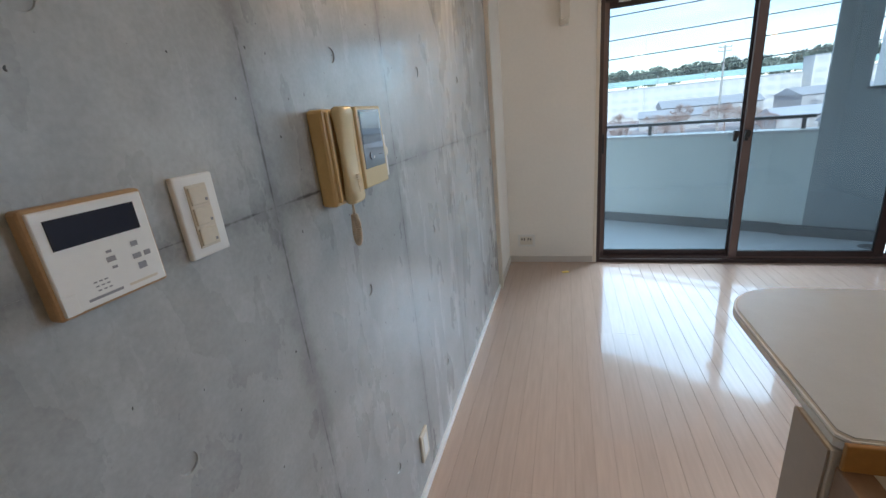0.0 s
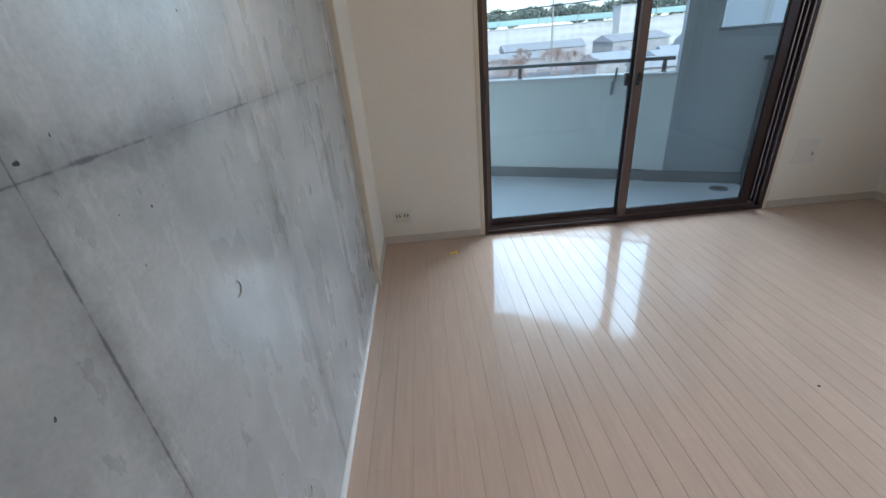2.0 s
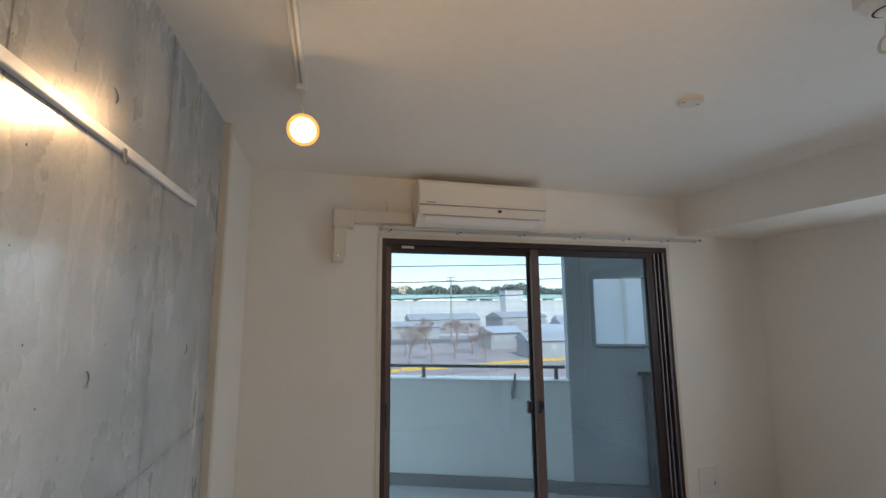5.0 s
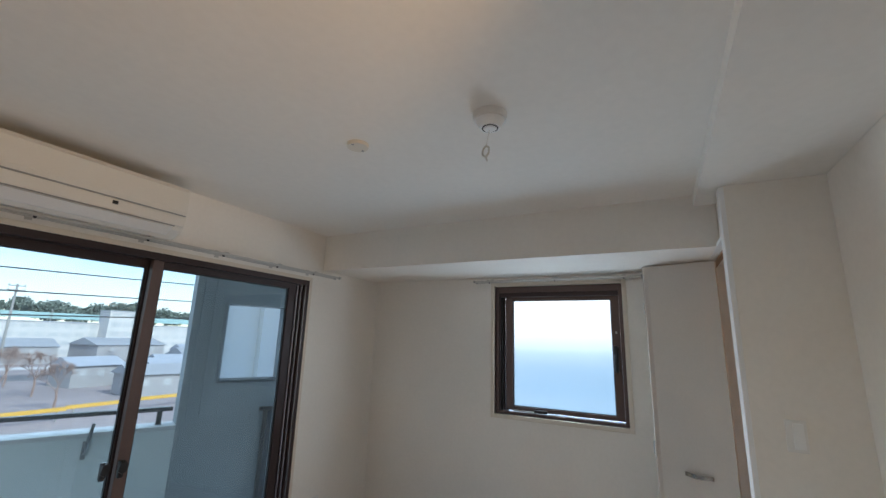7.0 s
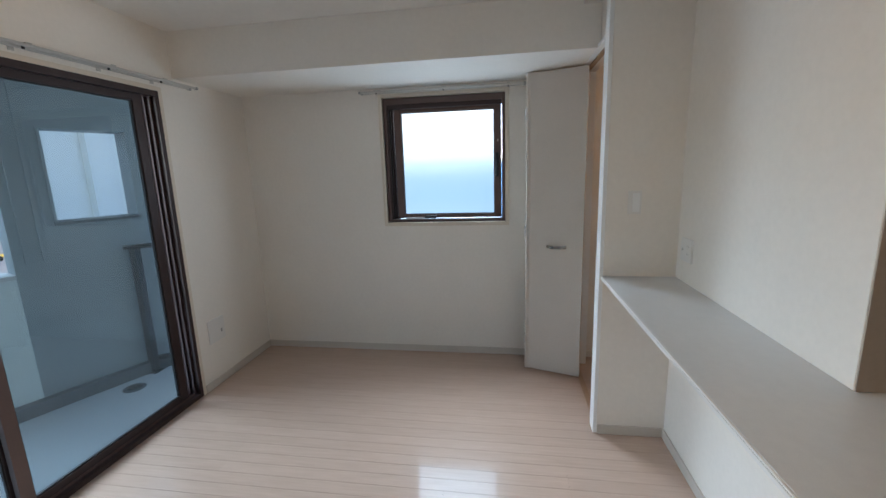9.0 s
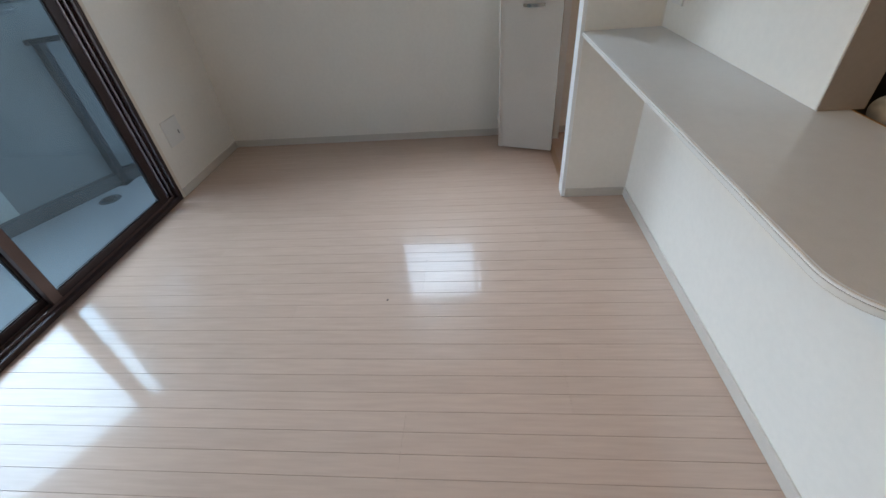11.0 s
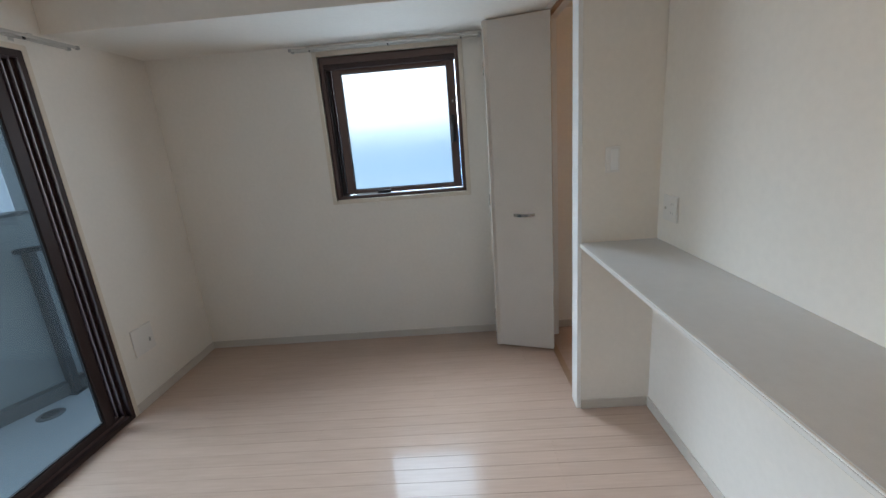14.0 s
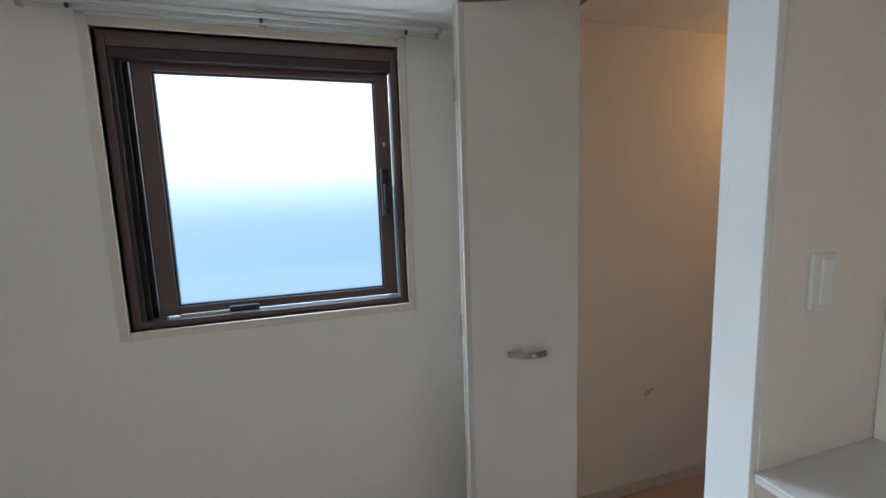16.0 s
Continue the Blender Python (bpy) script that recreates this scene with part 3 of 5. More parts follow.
win = tagged(new("window_1"), "large brown aluminium sliding balcony window, shut", "window", kind="structure")
for q in ring_boxes(SX0 - 0.026, SX1 + 0.026, -0.001, SZ1 + 0.026, N - 0.006, N + 0.012, 0.026, 0.0005):
    if q[5] - q[4] > 0.01:
        part("casing", B(q, bevel=0.002), M["trim"], win, "cream casing strip")
for q in ring_boxes(SX0, SX1, 0.0, SZ1, N - 0.004, N + 0.13, 0.028, 0.03, 0.036):
    part("window_frame", B(q, bevel=0.002), M["bronze"], win)
for yy in (N + 0.028, N + 0.066, N + 0.104):
    part("guide_rail", B((SX0 + 0.028, SX1 - 0.028, yy - 0.002, yy + 0.002, 0.03, 0.044)), M["bronze_l"], win)
    part("guide_rail", B((SX1 - 0.046, SX1 - 0.028, yy - 0.002, yy + 0.002, 0.03, SZ1 - 0.036)), M["bronze"], win)


def sash(x0, x1, y0, t_l, t_r, face_l, face_r):
    y1 = y0 + 0.03
    z0, z1 = 0.034, SZ1 - 0.03
    s = part("sash", B((x0 + t_l, x1 - t_r, y0, y1, z0, z0 + 0.05), bevel=0.002), M["bronze"], win, "bottom rail of a sliding sash")
    part("top_rail", B((x0 + t_l, x1 - t_r, y0, y1, z1 - 0.045, z1), bevel=0.002), M["bronze"], s)
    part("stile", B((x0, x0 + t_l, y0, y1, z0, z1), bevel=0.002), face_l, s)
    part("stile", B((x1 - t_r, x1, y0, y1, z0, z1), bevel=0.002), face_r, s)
    part("gasket", B(*ring_boxes(x0 + t_l, x1 - t_r, z0 + 0.05, z1 - 0.045, y0 + 0.008, y0 + 0.022, 0.006)), M["rubber"], s)
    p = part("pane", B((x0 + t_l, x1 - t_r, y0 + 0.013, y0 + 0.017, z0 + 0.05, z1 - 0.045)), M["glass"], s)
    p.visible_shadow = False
    return s


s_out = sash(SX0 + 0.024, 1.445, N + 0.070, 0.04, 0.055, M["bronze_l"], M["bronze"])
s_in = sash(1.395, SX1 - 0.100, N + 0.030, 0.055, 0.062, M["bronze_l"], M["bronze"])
for xx, yy in ((1.345, N + 0.028), (1.410, N + 0.006)):
    la = part("latch", B((xx - 0.012, xx + 0.012, yy, yy + 0.024, 0.965, 1.045), bevel=0.005), M["black"], win, "black crescent latch")
    part("lever", prism([(xx - 0.02, 1.0), (xx - 0.012, 1.035), (xx + 0.008, 1.045), (xx + 0.022, 1.025), (xx + 0.016, 0.995), (xx, 0.985)], "y", yy - 0.012, yy, 0.002), M["black"], la)
part("pull_handle", B((SX0 + 0.030, SX0 + 0.048, N + 0.058, N + 0.071, 0.93, 1.09), bevel=0.003), M["black"], win, "black recessed pull")
part("stopper", B((0.50, 0.58, N + 0.02, N + 0.03, SZ1 - 0.056, SZ1 - 0.04), bevel=0.003), M["white"], win, "small white sash stopper")

# ---- small frosted window ----
EW = E + 0.022                                # face of the frame, set back behind the casing
win2 = tagged(new("window_2"), "small square brown aluminium casement window with frosted glass", "window", kind="structure")


def ring_x(y0, y1, z0, z1, x0, x1, t, tb=None, tt=None, t2=None):
    tb, tt, t2 = tb or t, tt or t, t2 or t
    return ((x0, x1, y0, y0 + t, z0, z1), (x0, x1, y1 - t2, y1, z0, z1), (x0, x1, y0 + t, y1 - t2, z0, z0 + tb), (x0, x1, y0 + t, y1 - t2, z1 - tt, z1))


for q in ring_x(EY0 - 0.030, EY1 + 0.030, EZ0 - 0.030, EZ1 + 0.030, E - 0.008, E + 0.034, 0.030):
    part("casing", B(q, bevel=0.003), M["trim"], win2, "cream casing strip")
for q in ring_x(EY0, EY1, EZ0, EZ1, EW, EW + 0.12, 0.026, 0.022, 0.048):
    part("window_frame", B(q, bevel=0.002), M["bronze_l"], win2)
part("sash_cover", B((EW + 0.004, EW + 0.05, EY0 + 0.026, EY1 - 0.026, EZ1 - 0.082, EZ1 - 0.048), bevel=0.003), M["bronze"], win2)
for k in range(4):
    part("guide_rail", B((EW + 0.008 + 0.026 * k, EW + 0.022 + 0.026 * k, EY1 - 0.038 - 0.012 * k, EY1 - 0.026, EZ0 + 0.022, EZ1 - 0.048)), M["rubber" if k % 2 else "bronze"], win2)
sash2 = part("sash", B(*ring_x(EY0 + 0.03, EY1 - 0.074, EZ0 + 0.028, EZ1 - 0.062, EW + 0.042, EW + 0.08, 0.055, 0.03, 0.045, 0.055), bevel=0.002), M["bronze_l"], win2)
part("gasket", B(*ring_x(EY0 + 0.085, EY1 - 0.129, EZ0 + 0.058, EZ1 - 0.107, EW + 0.052, EW + 0.07, 0.005)), M["rubber"], sash2)
pn = part("pane", B((EW + 0.058, EW + 0.063, EY0 + 0.085, EY1 - 0.129, EZ0 + 0.058, EZ1 - 0.107)), M["frost"], sash2, "frosted figured glass")
pn.visible_shadow = False
hd = part("handle", B((EW + 0.012, EW + 0.042, EY0 + 0.050, EY0 + 0.078, 1.475, 1.66), bevel=0.005), M["black"], sash2, "black lever handle")
part("lever", B((EW - 0.006, EW + 0.012, EY0 + 0.054, EY0 + 0.072, 1.48, 1.60), bevel=0.004), M["black"], hd)
st = part("stay_arm", B((EW + 0.02, EW + 0.034, 2.27, 2.46, EZ0 + 0.024, EZ0 + 0.034), bevel=0.002), M["alu"], win2, "metal friction stay")
part("knob", B((EW + 0.012, EW + 0.036, 2.20, 2.30, EZ0 + 0.026, EZ0 + 0.048), bevel=0.005), M["black"], st)
part("sticker", B((EW + 0.0385, EW + 0.0415, EY0 + 0.052, EY0 + 0.062, 1.745, 1.762)), M["alu"], sash2)


# ---- curtain rails ----


def curtain_rail(axis, a, b, u, z, brackets, label):
    """Double slim curtain rail along x or y, with brackets to the wall."""
    t = thing("curtain_rail", *((a, u, z) if axis == "x" else (u, a, z)), label, "curtain rail")
    sgn = -1

    def q(l0, l1, d0, d1, z0, z1):
        d0, d1 = sorted((u + sgn * d0, u + sgn * d1))
        return (l0, l1, d0, d1, z0, z1) if axis == "x" else (d0, d1, l0, l1, z0, z1)
    for d in (0.045, 0.095):
        part("rail", B(q(a, b, d - 0.006, d + 0.006, z - 0.007, z + 0.007), bevel=0.003), M["alu"], t)
        part("end_cap", B(q(a - 0.008, a + 0.012, d - 0.008, d + 0.008, z - 0.009, z + 0.009), bevel=0.003), M["ac_in"], t)
        part("end_cap", B(q(b - 0.012, b + 0.008, d - 0.008, d + 0.008, z - 0.009, z + 0.009), bevel=0.003), M["ac_in"], t)
    for l in brackets:
        br = part("bracket", B(q(l - 0.012, l + 0.012, 0.0, 0.104, z + 0.007, z + 0.012), bevel=0.001), M["alu"], t)
        part("wall_plate", B(q(l - 0.012, l + 0.012, 0.0, 0.004, z - 0.012, z + 0.03)), M["alu"], br)
        part("screw", B(q(l - 0.005, l + 0.005, 0.062, 0.073, z - 0.012, z + 0.006), bevel=0.003), M["rubber"], br)
    return t


curtain_rail("x", 0.36, 2.72, N, 2.124, (0.42, 0.86, 1.30, 1.72, 2.12, 2.46), "slim double metal curtain rail above the balcony window")
curtain_rail("y", 1.50, 2.742, E, 2.134, (1.62, 2.10, 2.62), "slim double metal curtain rail above the small window")

# ---- air conditioner ----


def air_conditioner(x0, x1, z0, z1):
    ac = thing("air_conditioner", (x0 + x1) / 2, N, z0, "off-white wall-mounted split air conditioner above the balcony window", "air conditioner")
    f = N - 0.205
    part("body", prism([(N - 0.004, z1 - 0.004), (f + 0.04, z1), (f + 0.014, z1 - 0.01), (f + 0.012, z0 + 0.10), (f + 0.03, z0 + 0.04), (f + 0.10, z0), (N - 0.004, z0 + 0.01)], "x", x0, x1, 0.004), M["ac"], ac)
    part("front_panel", prism([(f + 0.016, z1 - 0.012), (f + 0.002, z1 - 0.03), (f - 0.004, z0 + 0.14), (f + 0.004, z0 + 0.122), (f + 0.016, z0 + 0.122)], "x", x0 + 0.006, x1 - 0.006, 0.002), M["ac"], ac)
    part("lower_panel", prism([(f + 0.014, z0 + 0.116), (f, z0 + 0.112), (f + 0.006, z0 + 0.062), (f + 0.022, z0 + 0.058), (f + 0.026, z0 + 0.1)], "x", x0 + 0.008, x1 - 0.008, 0.002), M["ac"], ac)
    part("louvre", prism([(f + 0.018, z0 + 0.056), (f + 0.012, z0 + 0.05), (f + 0.055, z0 + 0.012), (f + 0.068, z0 + 0.012)], "x", x0 + 0.045, x1 - 0.06, 0.002), M["plate"], ac)
    part("vent_slot", prism([(f + 0.024, z0 + 0.060), (f + 0.010, z0 + 0.060), (f + 0.010, z0 + 0.056), (f + 0.024, z0 + 0.056)], "x", x0 + 0.03, x1 - 0.05), M["ac_in"], ac)
    part("seam", B((x0 + 0.006, x1 - 0.006, f + 0.006, f + 0.02, z0 + 0.116, z0 + 0.122)), M["ac_in"], ac)
    part("sensor", B((x0 + 0.50, x0 + 0.522, f - 0.004, f + 0.01, z0 + 0.088, z0 + 0.104), bevel=0.002), M["black"], ac, "small dark sensor window")
    part("badge", B((x0 + 0.05, x0 + 0.10, f - 0.006, f + 0.01, z0 + 0.128, z0 + 0.134)), M["ac_in"], ac)
    return ac


air_conditioner(0.560, 1.398, 2.135, 2.412)
du = thing("pipe_duct", 0.13, N, 2.2, "cream plastic pipe cover elbow beside the air conditioner", "pipe cover")
part("run", B((0.20, 0.556, N - 0.07, N, 2.155, 2.225), bevel=0.006), M["plate2"], du)
part("elbow", B((0.078, 0.205, N - 0.076, N, 2.118, 2.232), bevel=0.012), M["plate2"], du)
part("drop", B((0.086, 0.158, N - 0.07, N, 1.955, 2.12), bevel=0.006), M["plate2"], du)
part("end_cap", B((0.08, 0.150, N - 0.074, N, 1.915, 1.96), bevel=0.01), M["plate2"], du)
part("screw", C((0.115, N - 0.078, 1.95), (0.115, N - 0.072, 1.95), 0.006, n=10), M["chrome"], du)
hk = thing("hook", 0.40, N, 2.26, "small cream hook above the pipe cover", "hook")
part("hook_body", tube([(0.40, N, 2.30), (0.40, N - 0.02, 2.295), (0.40, N - 0.03, 2.27), (0.40, N - 0.02, 2.245), (0.40, N - 0.006, 2.25)], 0.005), M["plate2"], hk)

# ---- counter ----
ctr = thing("counter", 1.4, 0.9, HW_Z, "beige laminate breakfast counter with a rounded end", "counter", kind="structure")
CX0, CY0, CY1, CR = 0.452, 0.663, 1.128, 0.13


def counter_outline(inset=0.0):
    pts = [(PIL_X - 0.001, CY0 + inset), (CX0 + 0.012 + inset, CY0 + inset), (CX0 + inset, CY0 + 0.012 + inset)]
    for k in range(13):
        a = math.pi - k * math.pi / 24
        pts.append((CX0 + CR + (CR - inset) * math.cos(a), CY1 - CR + (CR - inset) * math.sin(a)))
    return pts + [(PIL_X - 0.001, CY1 - inset)]


part("worktop", prism(counter_outline(0.0), "z", HW_Z + 0.004, CTR_Z - 0.008), M["plate"], ctr, "pale edge band of the counter")
part("groove", prism(counter_outline(0.0012), "z", CTR_Z - 0.0079, CTR_Z - 0.0062), M["ac_in"], ctr, "dark groove in the edge")
part("lip", prism(counter_outline(0.0004), "z", CTR_Z - 0.0061, CTR_Z - 0.0020), M["white"], ctr, "white upper lip of the edge")
part("edge_bead", prism(counter_outline(0.0035), "z", HW_Z, CTR_Z - 0.0015), M["base"], ctr)
part("surface", prism(counter_outline(0.006), "z", CTR_Z - 0.010, CTR_Z), M["counter"], ctr)

# ---- kitchen side, glimpsed past the counter ----
ku = thing("kitchen_cabinet", 1.3, 0.35, 0, "orange wood kitchen base cabinet behind the half wall", "cabinet")
part("body", B((0.492, 2.34, 0.08, 0.658, 0.0, 0.826), bevel=0.003), M["wood"], ku)
part("end_panel", B((0.462, 0.490, 0.08, 0.612, 0.0, 0.902), bevel=0.002), M["wood"], ku)
part("end_frame", B((0.456, 0.491, 0.613, 0.667, 0.0, 0.902), bevel=0.002), M["jamb_wood"], ku, "dark brown frame strip")
structure("kitchen_worktop", B((0.493, 2.345, 0.06, 0.652, 0.826, 0.858), bevel=0.004), M["black"], "dark kitchen worktop behind the counter", "worktop")
part("back_edge", B((0.456, PIL_X - 0.002, 0.655, 0.6625, 0.904, CTR_Z - 0.002), bevel=0.002), M["wood"], ctr, "orange wooden back edge")
pot = thing("cooking_appliance", 1.5, 0.31, 0.858, "low black appliance standing on the kitchen worktop", "appliance")
part("body", B((1.32, 1.72, 0.20, 0.40, 0.858, 1.000), bevel=0.012), M["black"], pot)
part("lid", B((1.33, 1.71, 0.205, 0.395, 1.000, 1.008), bevel=0.002), M["rubber"], pot)
JAR = Vector((1.285, 0.49, 0.858))
egg = bmesh.new()
bmesh.ops.create_uvsphere(egg, u_segments=24, v_segments=16, radius=0.045, matrix=Matrix.Translation(JAR + Vector((0, 0, 0.044))) @ Matrix.Diagonal((1, 1, 0.95, 1)))
kt = thing("white_jar", JAR.x, JAR.y, JAR.z, "round glossy white jar on the kitchen worktop", "jar")
part("body", egg, M["white"], kt, smooth=True)
part("foot", C(JAR - Vector((0, 0, 0.0005)), JAR + Vector((0, 0, 0.008)), 0.022, n=20), M["white"], kt)
sc = thing("kitchen_side_cabinet", 2.28, -0.45, 0, "orange wooden tall cabinet inside the kitchen", "cabinet")
part("body", B((2.24, 2.345, -1.0, 0.055, 0.0, 2.05), bevel=0.003), M["wood"], sc)

# ---- bifold closet door ----
P0, PF, P1 = Vector((2.990, 1.112, 0)), Vector((3.118, 1.497, 0)), Vector((3.222, 1.112, 0))
bd = thing("closet_door", P1.x, P1.y, 0, "pale beige bifold closet door folded open", "door")


def leaf(a, b, t, side):
    d = (b - a).normalized()
    nrm = Vector((-d.y, d.x, 0)) * side * t
    return prism([tuple(v.xy) for v in (a, b, b + nrm, a + nrm)], "z", 0.012, 2.166, 0.0025)


lf = part("leaf", leaf(P0, PF, 0.028, -1), M["door"], bd)
part("leaf", leaf(P1, PF + Vector((0.012, 0.0, 0)), 0.028, 1), M["door"], bd)
for hz in (0.25, 1.08, 1.90):
    part("hinge", B((PF.x + 0.000, PF.x + 0.022, PF.y - 0.004, PF.y + 0.006, hz - 0.04, hz + 0.04), bevel=0.002), M["chrome"], bd)
dr = (PF - P0).normalized()
out_n = Vector((-dr.y, dr.x, 0))
h0, h1 = P0 + dr * 0.112, P0 + dr * 0.250
pts = [h0 + (h1 - h0) * (k / 10) + out_n * (0.004 + 0.026 * math.sin(math.pi * k / 10)) + Vector((0, 0, 0.975)) for k in range(11)]
hb = bmesh.new()
prev = None
for p in pts:
    ring = [hb.verts.new(p + out_n * a + Vector((0, 0, c))) for a, c in ((0, -0.010), (0.006, -0.010), (0.006, 0.010), (0, 0.010))]
    if prev:
        for k in range(4):
            hb.faces.new((prev[k - 1], prev[k], ring[k], ring[k - 1]))
    else:
        hb.faces.new(ring)
    prev = ring
hb.faces.new(prev[::-1])
part("handle", hb, M["nickel"], lf, "chrome bow handle")

# ---- devices on the concrete wall ----


def wx(*q, bevel=0.002):
    """Boxes on the concrete wall, given as (y0, y1, z0, z1, out0, out1)."""
    return B(*[(W + o0, W + o1, y0, y1, z0, z1) for y0, y1, z0, z1, o0, o1 in q], bevel=bevel)


rem = thing("water_heater_remote", W, 0.448, 1.20, "white water heater control panel with a dark display", "control panel")
part("body", wx((0.4035, 0.5295, 1.2010, 1.3210, 0, 0.020), bevel=0.004), M["ochre"], rem, "orange-brown side of the case")
part("cover", wx((0.4075, 0.5255, 1.2050, 1.3170, 0.018, 0.023), bevel=0.002), M["white"], rem)
part("display", wx((0.4185, 0.5125, 1.2750, 1.3070, 0.0225, 0.0238), bevel=0.0004), M["lcd"], rem, "dark display window")
for yy, zz, a, c in ((0.4685, 1.2590, 0.003, 0.0015), (0.4685, 1.2500, 0.005, 0.003), (0.4695, 1.2400, 0.003, 0.0015), (0.4985, 1.2590, 0.004, 0.003), (0.4975, 1.2440, 0.005, 0.003), (0.5105, 1.2440, 0.004, 0.003), (0.5005, 1.2310, 0.005, 0.004)):
    part("button", wx((yy - a, yy + a, zz - c, zz + c, 0.0228, 0.0234), bevel=0), M["ink"], rem)
for k in range(9):
    yy, zz = 0.4425 + 0.006 * (k % 3) + 0.001 * (k // 3), 1.230 - 0.005 * (k // 3)
    part("speaker_slot", wx((yy, yy + 0.0035, zz, zz + 0.0015, 0.0228, 0.0233), bevel=0), M["ink"], rem)
part("caption_bar", wx((0.4325, 0.4705, 1.2120, 1.2150, 0.0228, 0.0233), bevel=0), M["ink"], rem)
part("caption_bar", wx((0.4785, 0.5145, 1.2120, 1.2150, 0.0228, 0.0233), bevel=0), M["plate2"], rem)
part("flap_corner", wx((0.4080, 0.4225, 1.2055, 1.2270, 0.0225, 0.0242), bevel=0.0006), M["white"], rem)

sw = thing("light_switch", W, 0.60, 1.20, "white wall plate with three ivory rocker switches", "switch")
part("plate", wx((0.5815, 0.6515, 1.2030, 1.3230, 0, 0.010), bevel=0.003), M["white"], sw)
part("insert", wx((0.5985, 0.6345, 1.2170, 1.3090, 0.009, 0.0115), bevel=0.001), M["plate2"], sw)
for k in range(3):
    part("rocker", wx((0.6005, 0.6325, 1.2200 + 0.030 * k, 1.2460 + 0.030 * k, 0.011, 0.0145), bevel=0.002), M["knob"], sw)
    part("mark", wx((0.6245, 0.6285, 1.2240 + 0.030 * k, 1.2280 + 0.030 * k, 0.0144, 0.0150), bevel=0), M["ink"], sw)

# door phone with handset, monitor and coiled cord
ph = thing("door_phone", W, 1.05, 1.2, "aged cream door phone with handset and grey monitor on concrete", "intercom")
part("body", wx((0.937, 1.050, 1.196, 1.404, 0.0, 0.040), bevel=0.008), M["phone"], ph)
part("cradle", wx((0.944, 0.956, 1.204, 1.398, 0.036, 0.048), bevel=0.005), M["phone"], ph)


def handset_mesh(y0, y1, z0, z1, rings=26, n=24):
    """A rounded handset standing on end, fuller at ear and mouth than in its waist."""
    bm = bmesh.new()
    prev = None
    for i in range(rings):
        u = 0.5 - 0.5 * math.cos(math.pi * i / (rings - 1))
        lobe = abs(2 * u - 1) ** 1.7
        e = min(u, 1 - u) * (z1 - z0) / 0.018
        k = 1.0 if e > 1 else math.sqrt(max(0.0, 1 - (1 - e) ** 2))
        out, back = 0.065 + 0.012 * lobe, 0.050 - 0.010 * lobe
        hy, hd, mid_ = (y1 - y0) / 2 * (0.96 + 0.04 * lobe) * (0.7 + 0.3 * k), (out - back) / 2 * (0.35 + 0.65 * k), (out + back) / 2
        ring = []
        for j in range(n):
            ca, sa = math.cos(j * math.tau / n), math.sin(j * math.tau / n)
            ring.append(bm.verts.new((W + mid_ + hd * math.copysign(abs(ca) ** 0.55, ca), (y0 + y1) / 2 + hy * math.copysign(abs(sa) ** 0.55, sa), z0 + (z1 - z0) * u)))
        if prev:
            for j in range(n):
                bm.faces.new((prev[j - 1], prev[j], ring[j], ring[j - 1]))
        else:
            bm.faces.new(ring[::-1])
        prev = ring
    bm.faces.new(prev)
    return bm


hs_ = part("handset", handset_mesh(0.957, 1.018, 1.197, 1.407), M["phone2"], ph, "glossy cream handset", smooth=True)
for k in range(8):
    part("speaker_slot", B((W + 0.0680, W + 0.0738, 0.986, 1.006, 1.222 + 0.0052 * k, 1.2238 + 0.0052 * k)), M["phone"], hs_)
part("cradle_rib", wx((1.018, 1.044, 1.206, 1.402, 0.0, 0.058), bevel=0.009), M["phone"], ph)
part("monitor_body", wx((1.044, 1.180, 1.216, 1.406, 0.0, 0.062), bevel=0.005), M["phone2"], ph)
part("monitor_panel", wx((1.054, 1.168, 1.262, 1.398, 0.0615, 0.0632), bevel=0.0006), M["grey_panel"], ph, "grey plastic control area")
part("screen", wx((1.057, 1.158, 1.320, 1.394, 0.0630, 0.0642), bevel=0.0005), M["screen"], ph, "dark glossy screen")
part("button", C((W + 0.063, 1.090, 1.290), (W + 0.0655, 1.090, 1.290), 0.009, n=18), M["grey_panel"], ph)
part("button", C((W + 0.063, 1.101, 1.287), (W + 0.065, 1.101, 1.287), 0.0035, n=12), M["alu"], ph)
part("indicator", wx((1.134, 1.142, 1.288, 1.2905, 0.0631, 0.0639), bevel=0), M["black"], ph)
part("indicator", wx((1.147, 1.155, 1.288, 1.2905, 0.0631, 0.0639), bevel=0), M["black"], ph)


def coil(path, r, wire, turns):
    pts = []
    P = [Vector(p) for p in path]
    steps = turns * 9
    for i in range(steps + 1):
        u = i / steps * (len(P) - 1)
        k = min(int(u), len(P) - 2)
        p0, p1, p2, p3 = P[max(k - 1, 0)], P[k], P[k + 1], P[min(k + 2, len(P) - 1)]
        f = u - k
        p = 0.5 * ((2 * p1) + (p2 - p0) * f + (2 * p0 - 5 * p1 + 4 * p2 - p3) * f * f + (3 * p1 - p0 - 3 * p2 + p3) * f ** 3)
        d = 0.5 * ((p2 - p0) + 2 * (2 * p0 - 5 * p1 + 4 * p2 - p3) * f + 3 * (3 * p1 - p0 - 3 * p2 + p3) * f * f)
        q = d.to_track_quat("Z", "Y").to_matrix()
        a = i / 9 * math.tau
        pts.append(p + q @ Vector((r * math.cos(a), r * math.sin(a), 0)))
    return tube(pts, wire, 5)


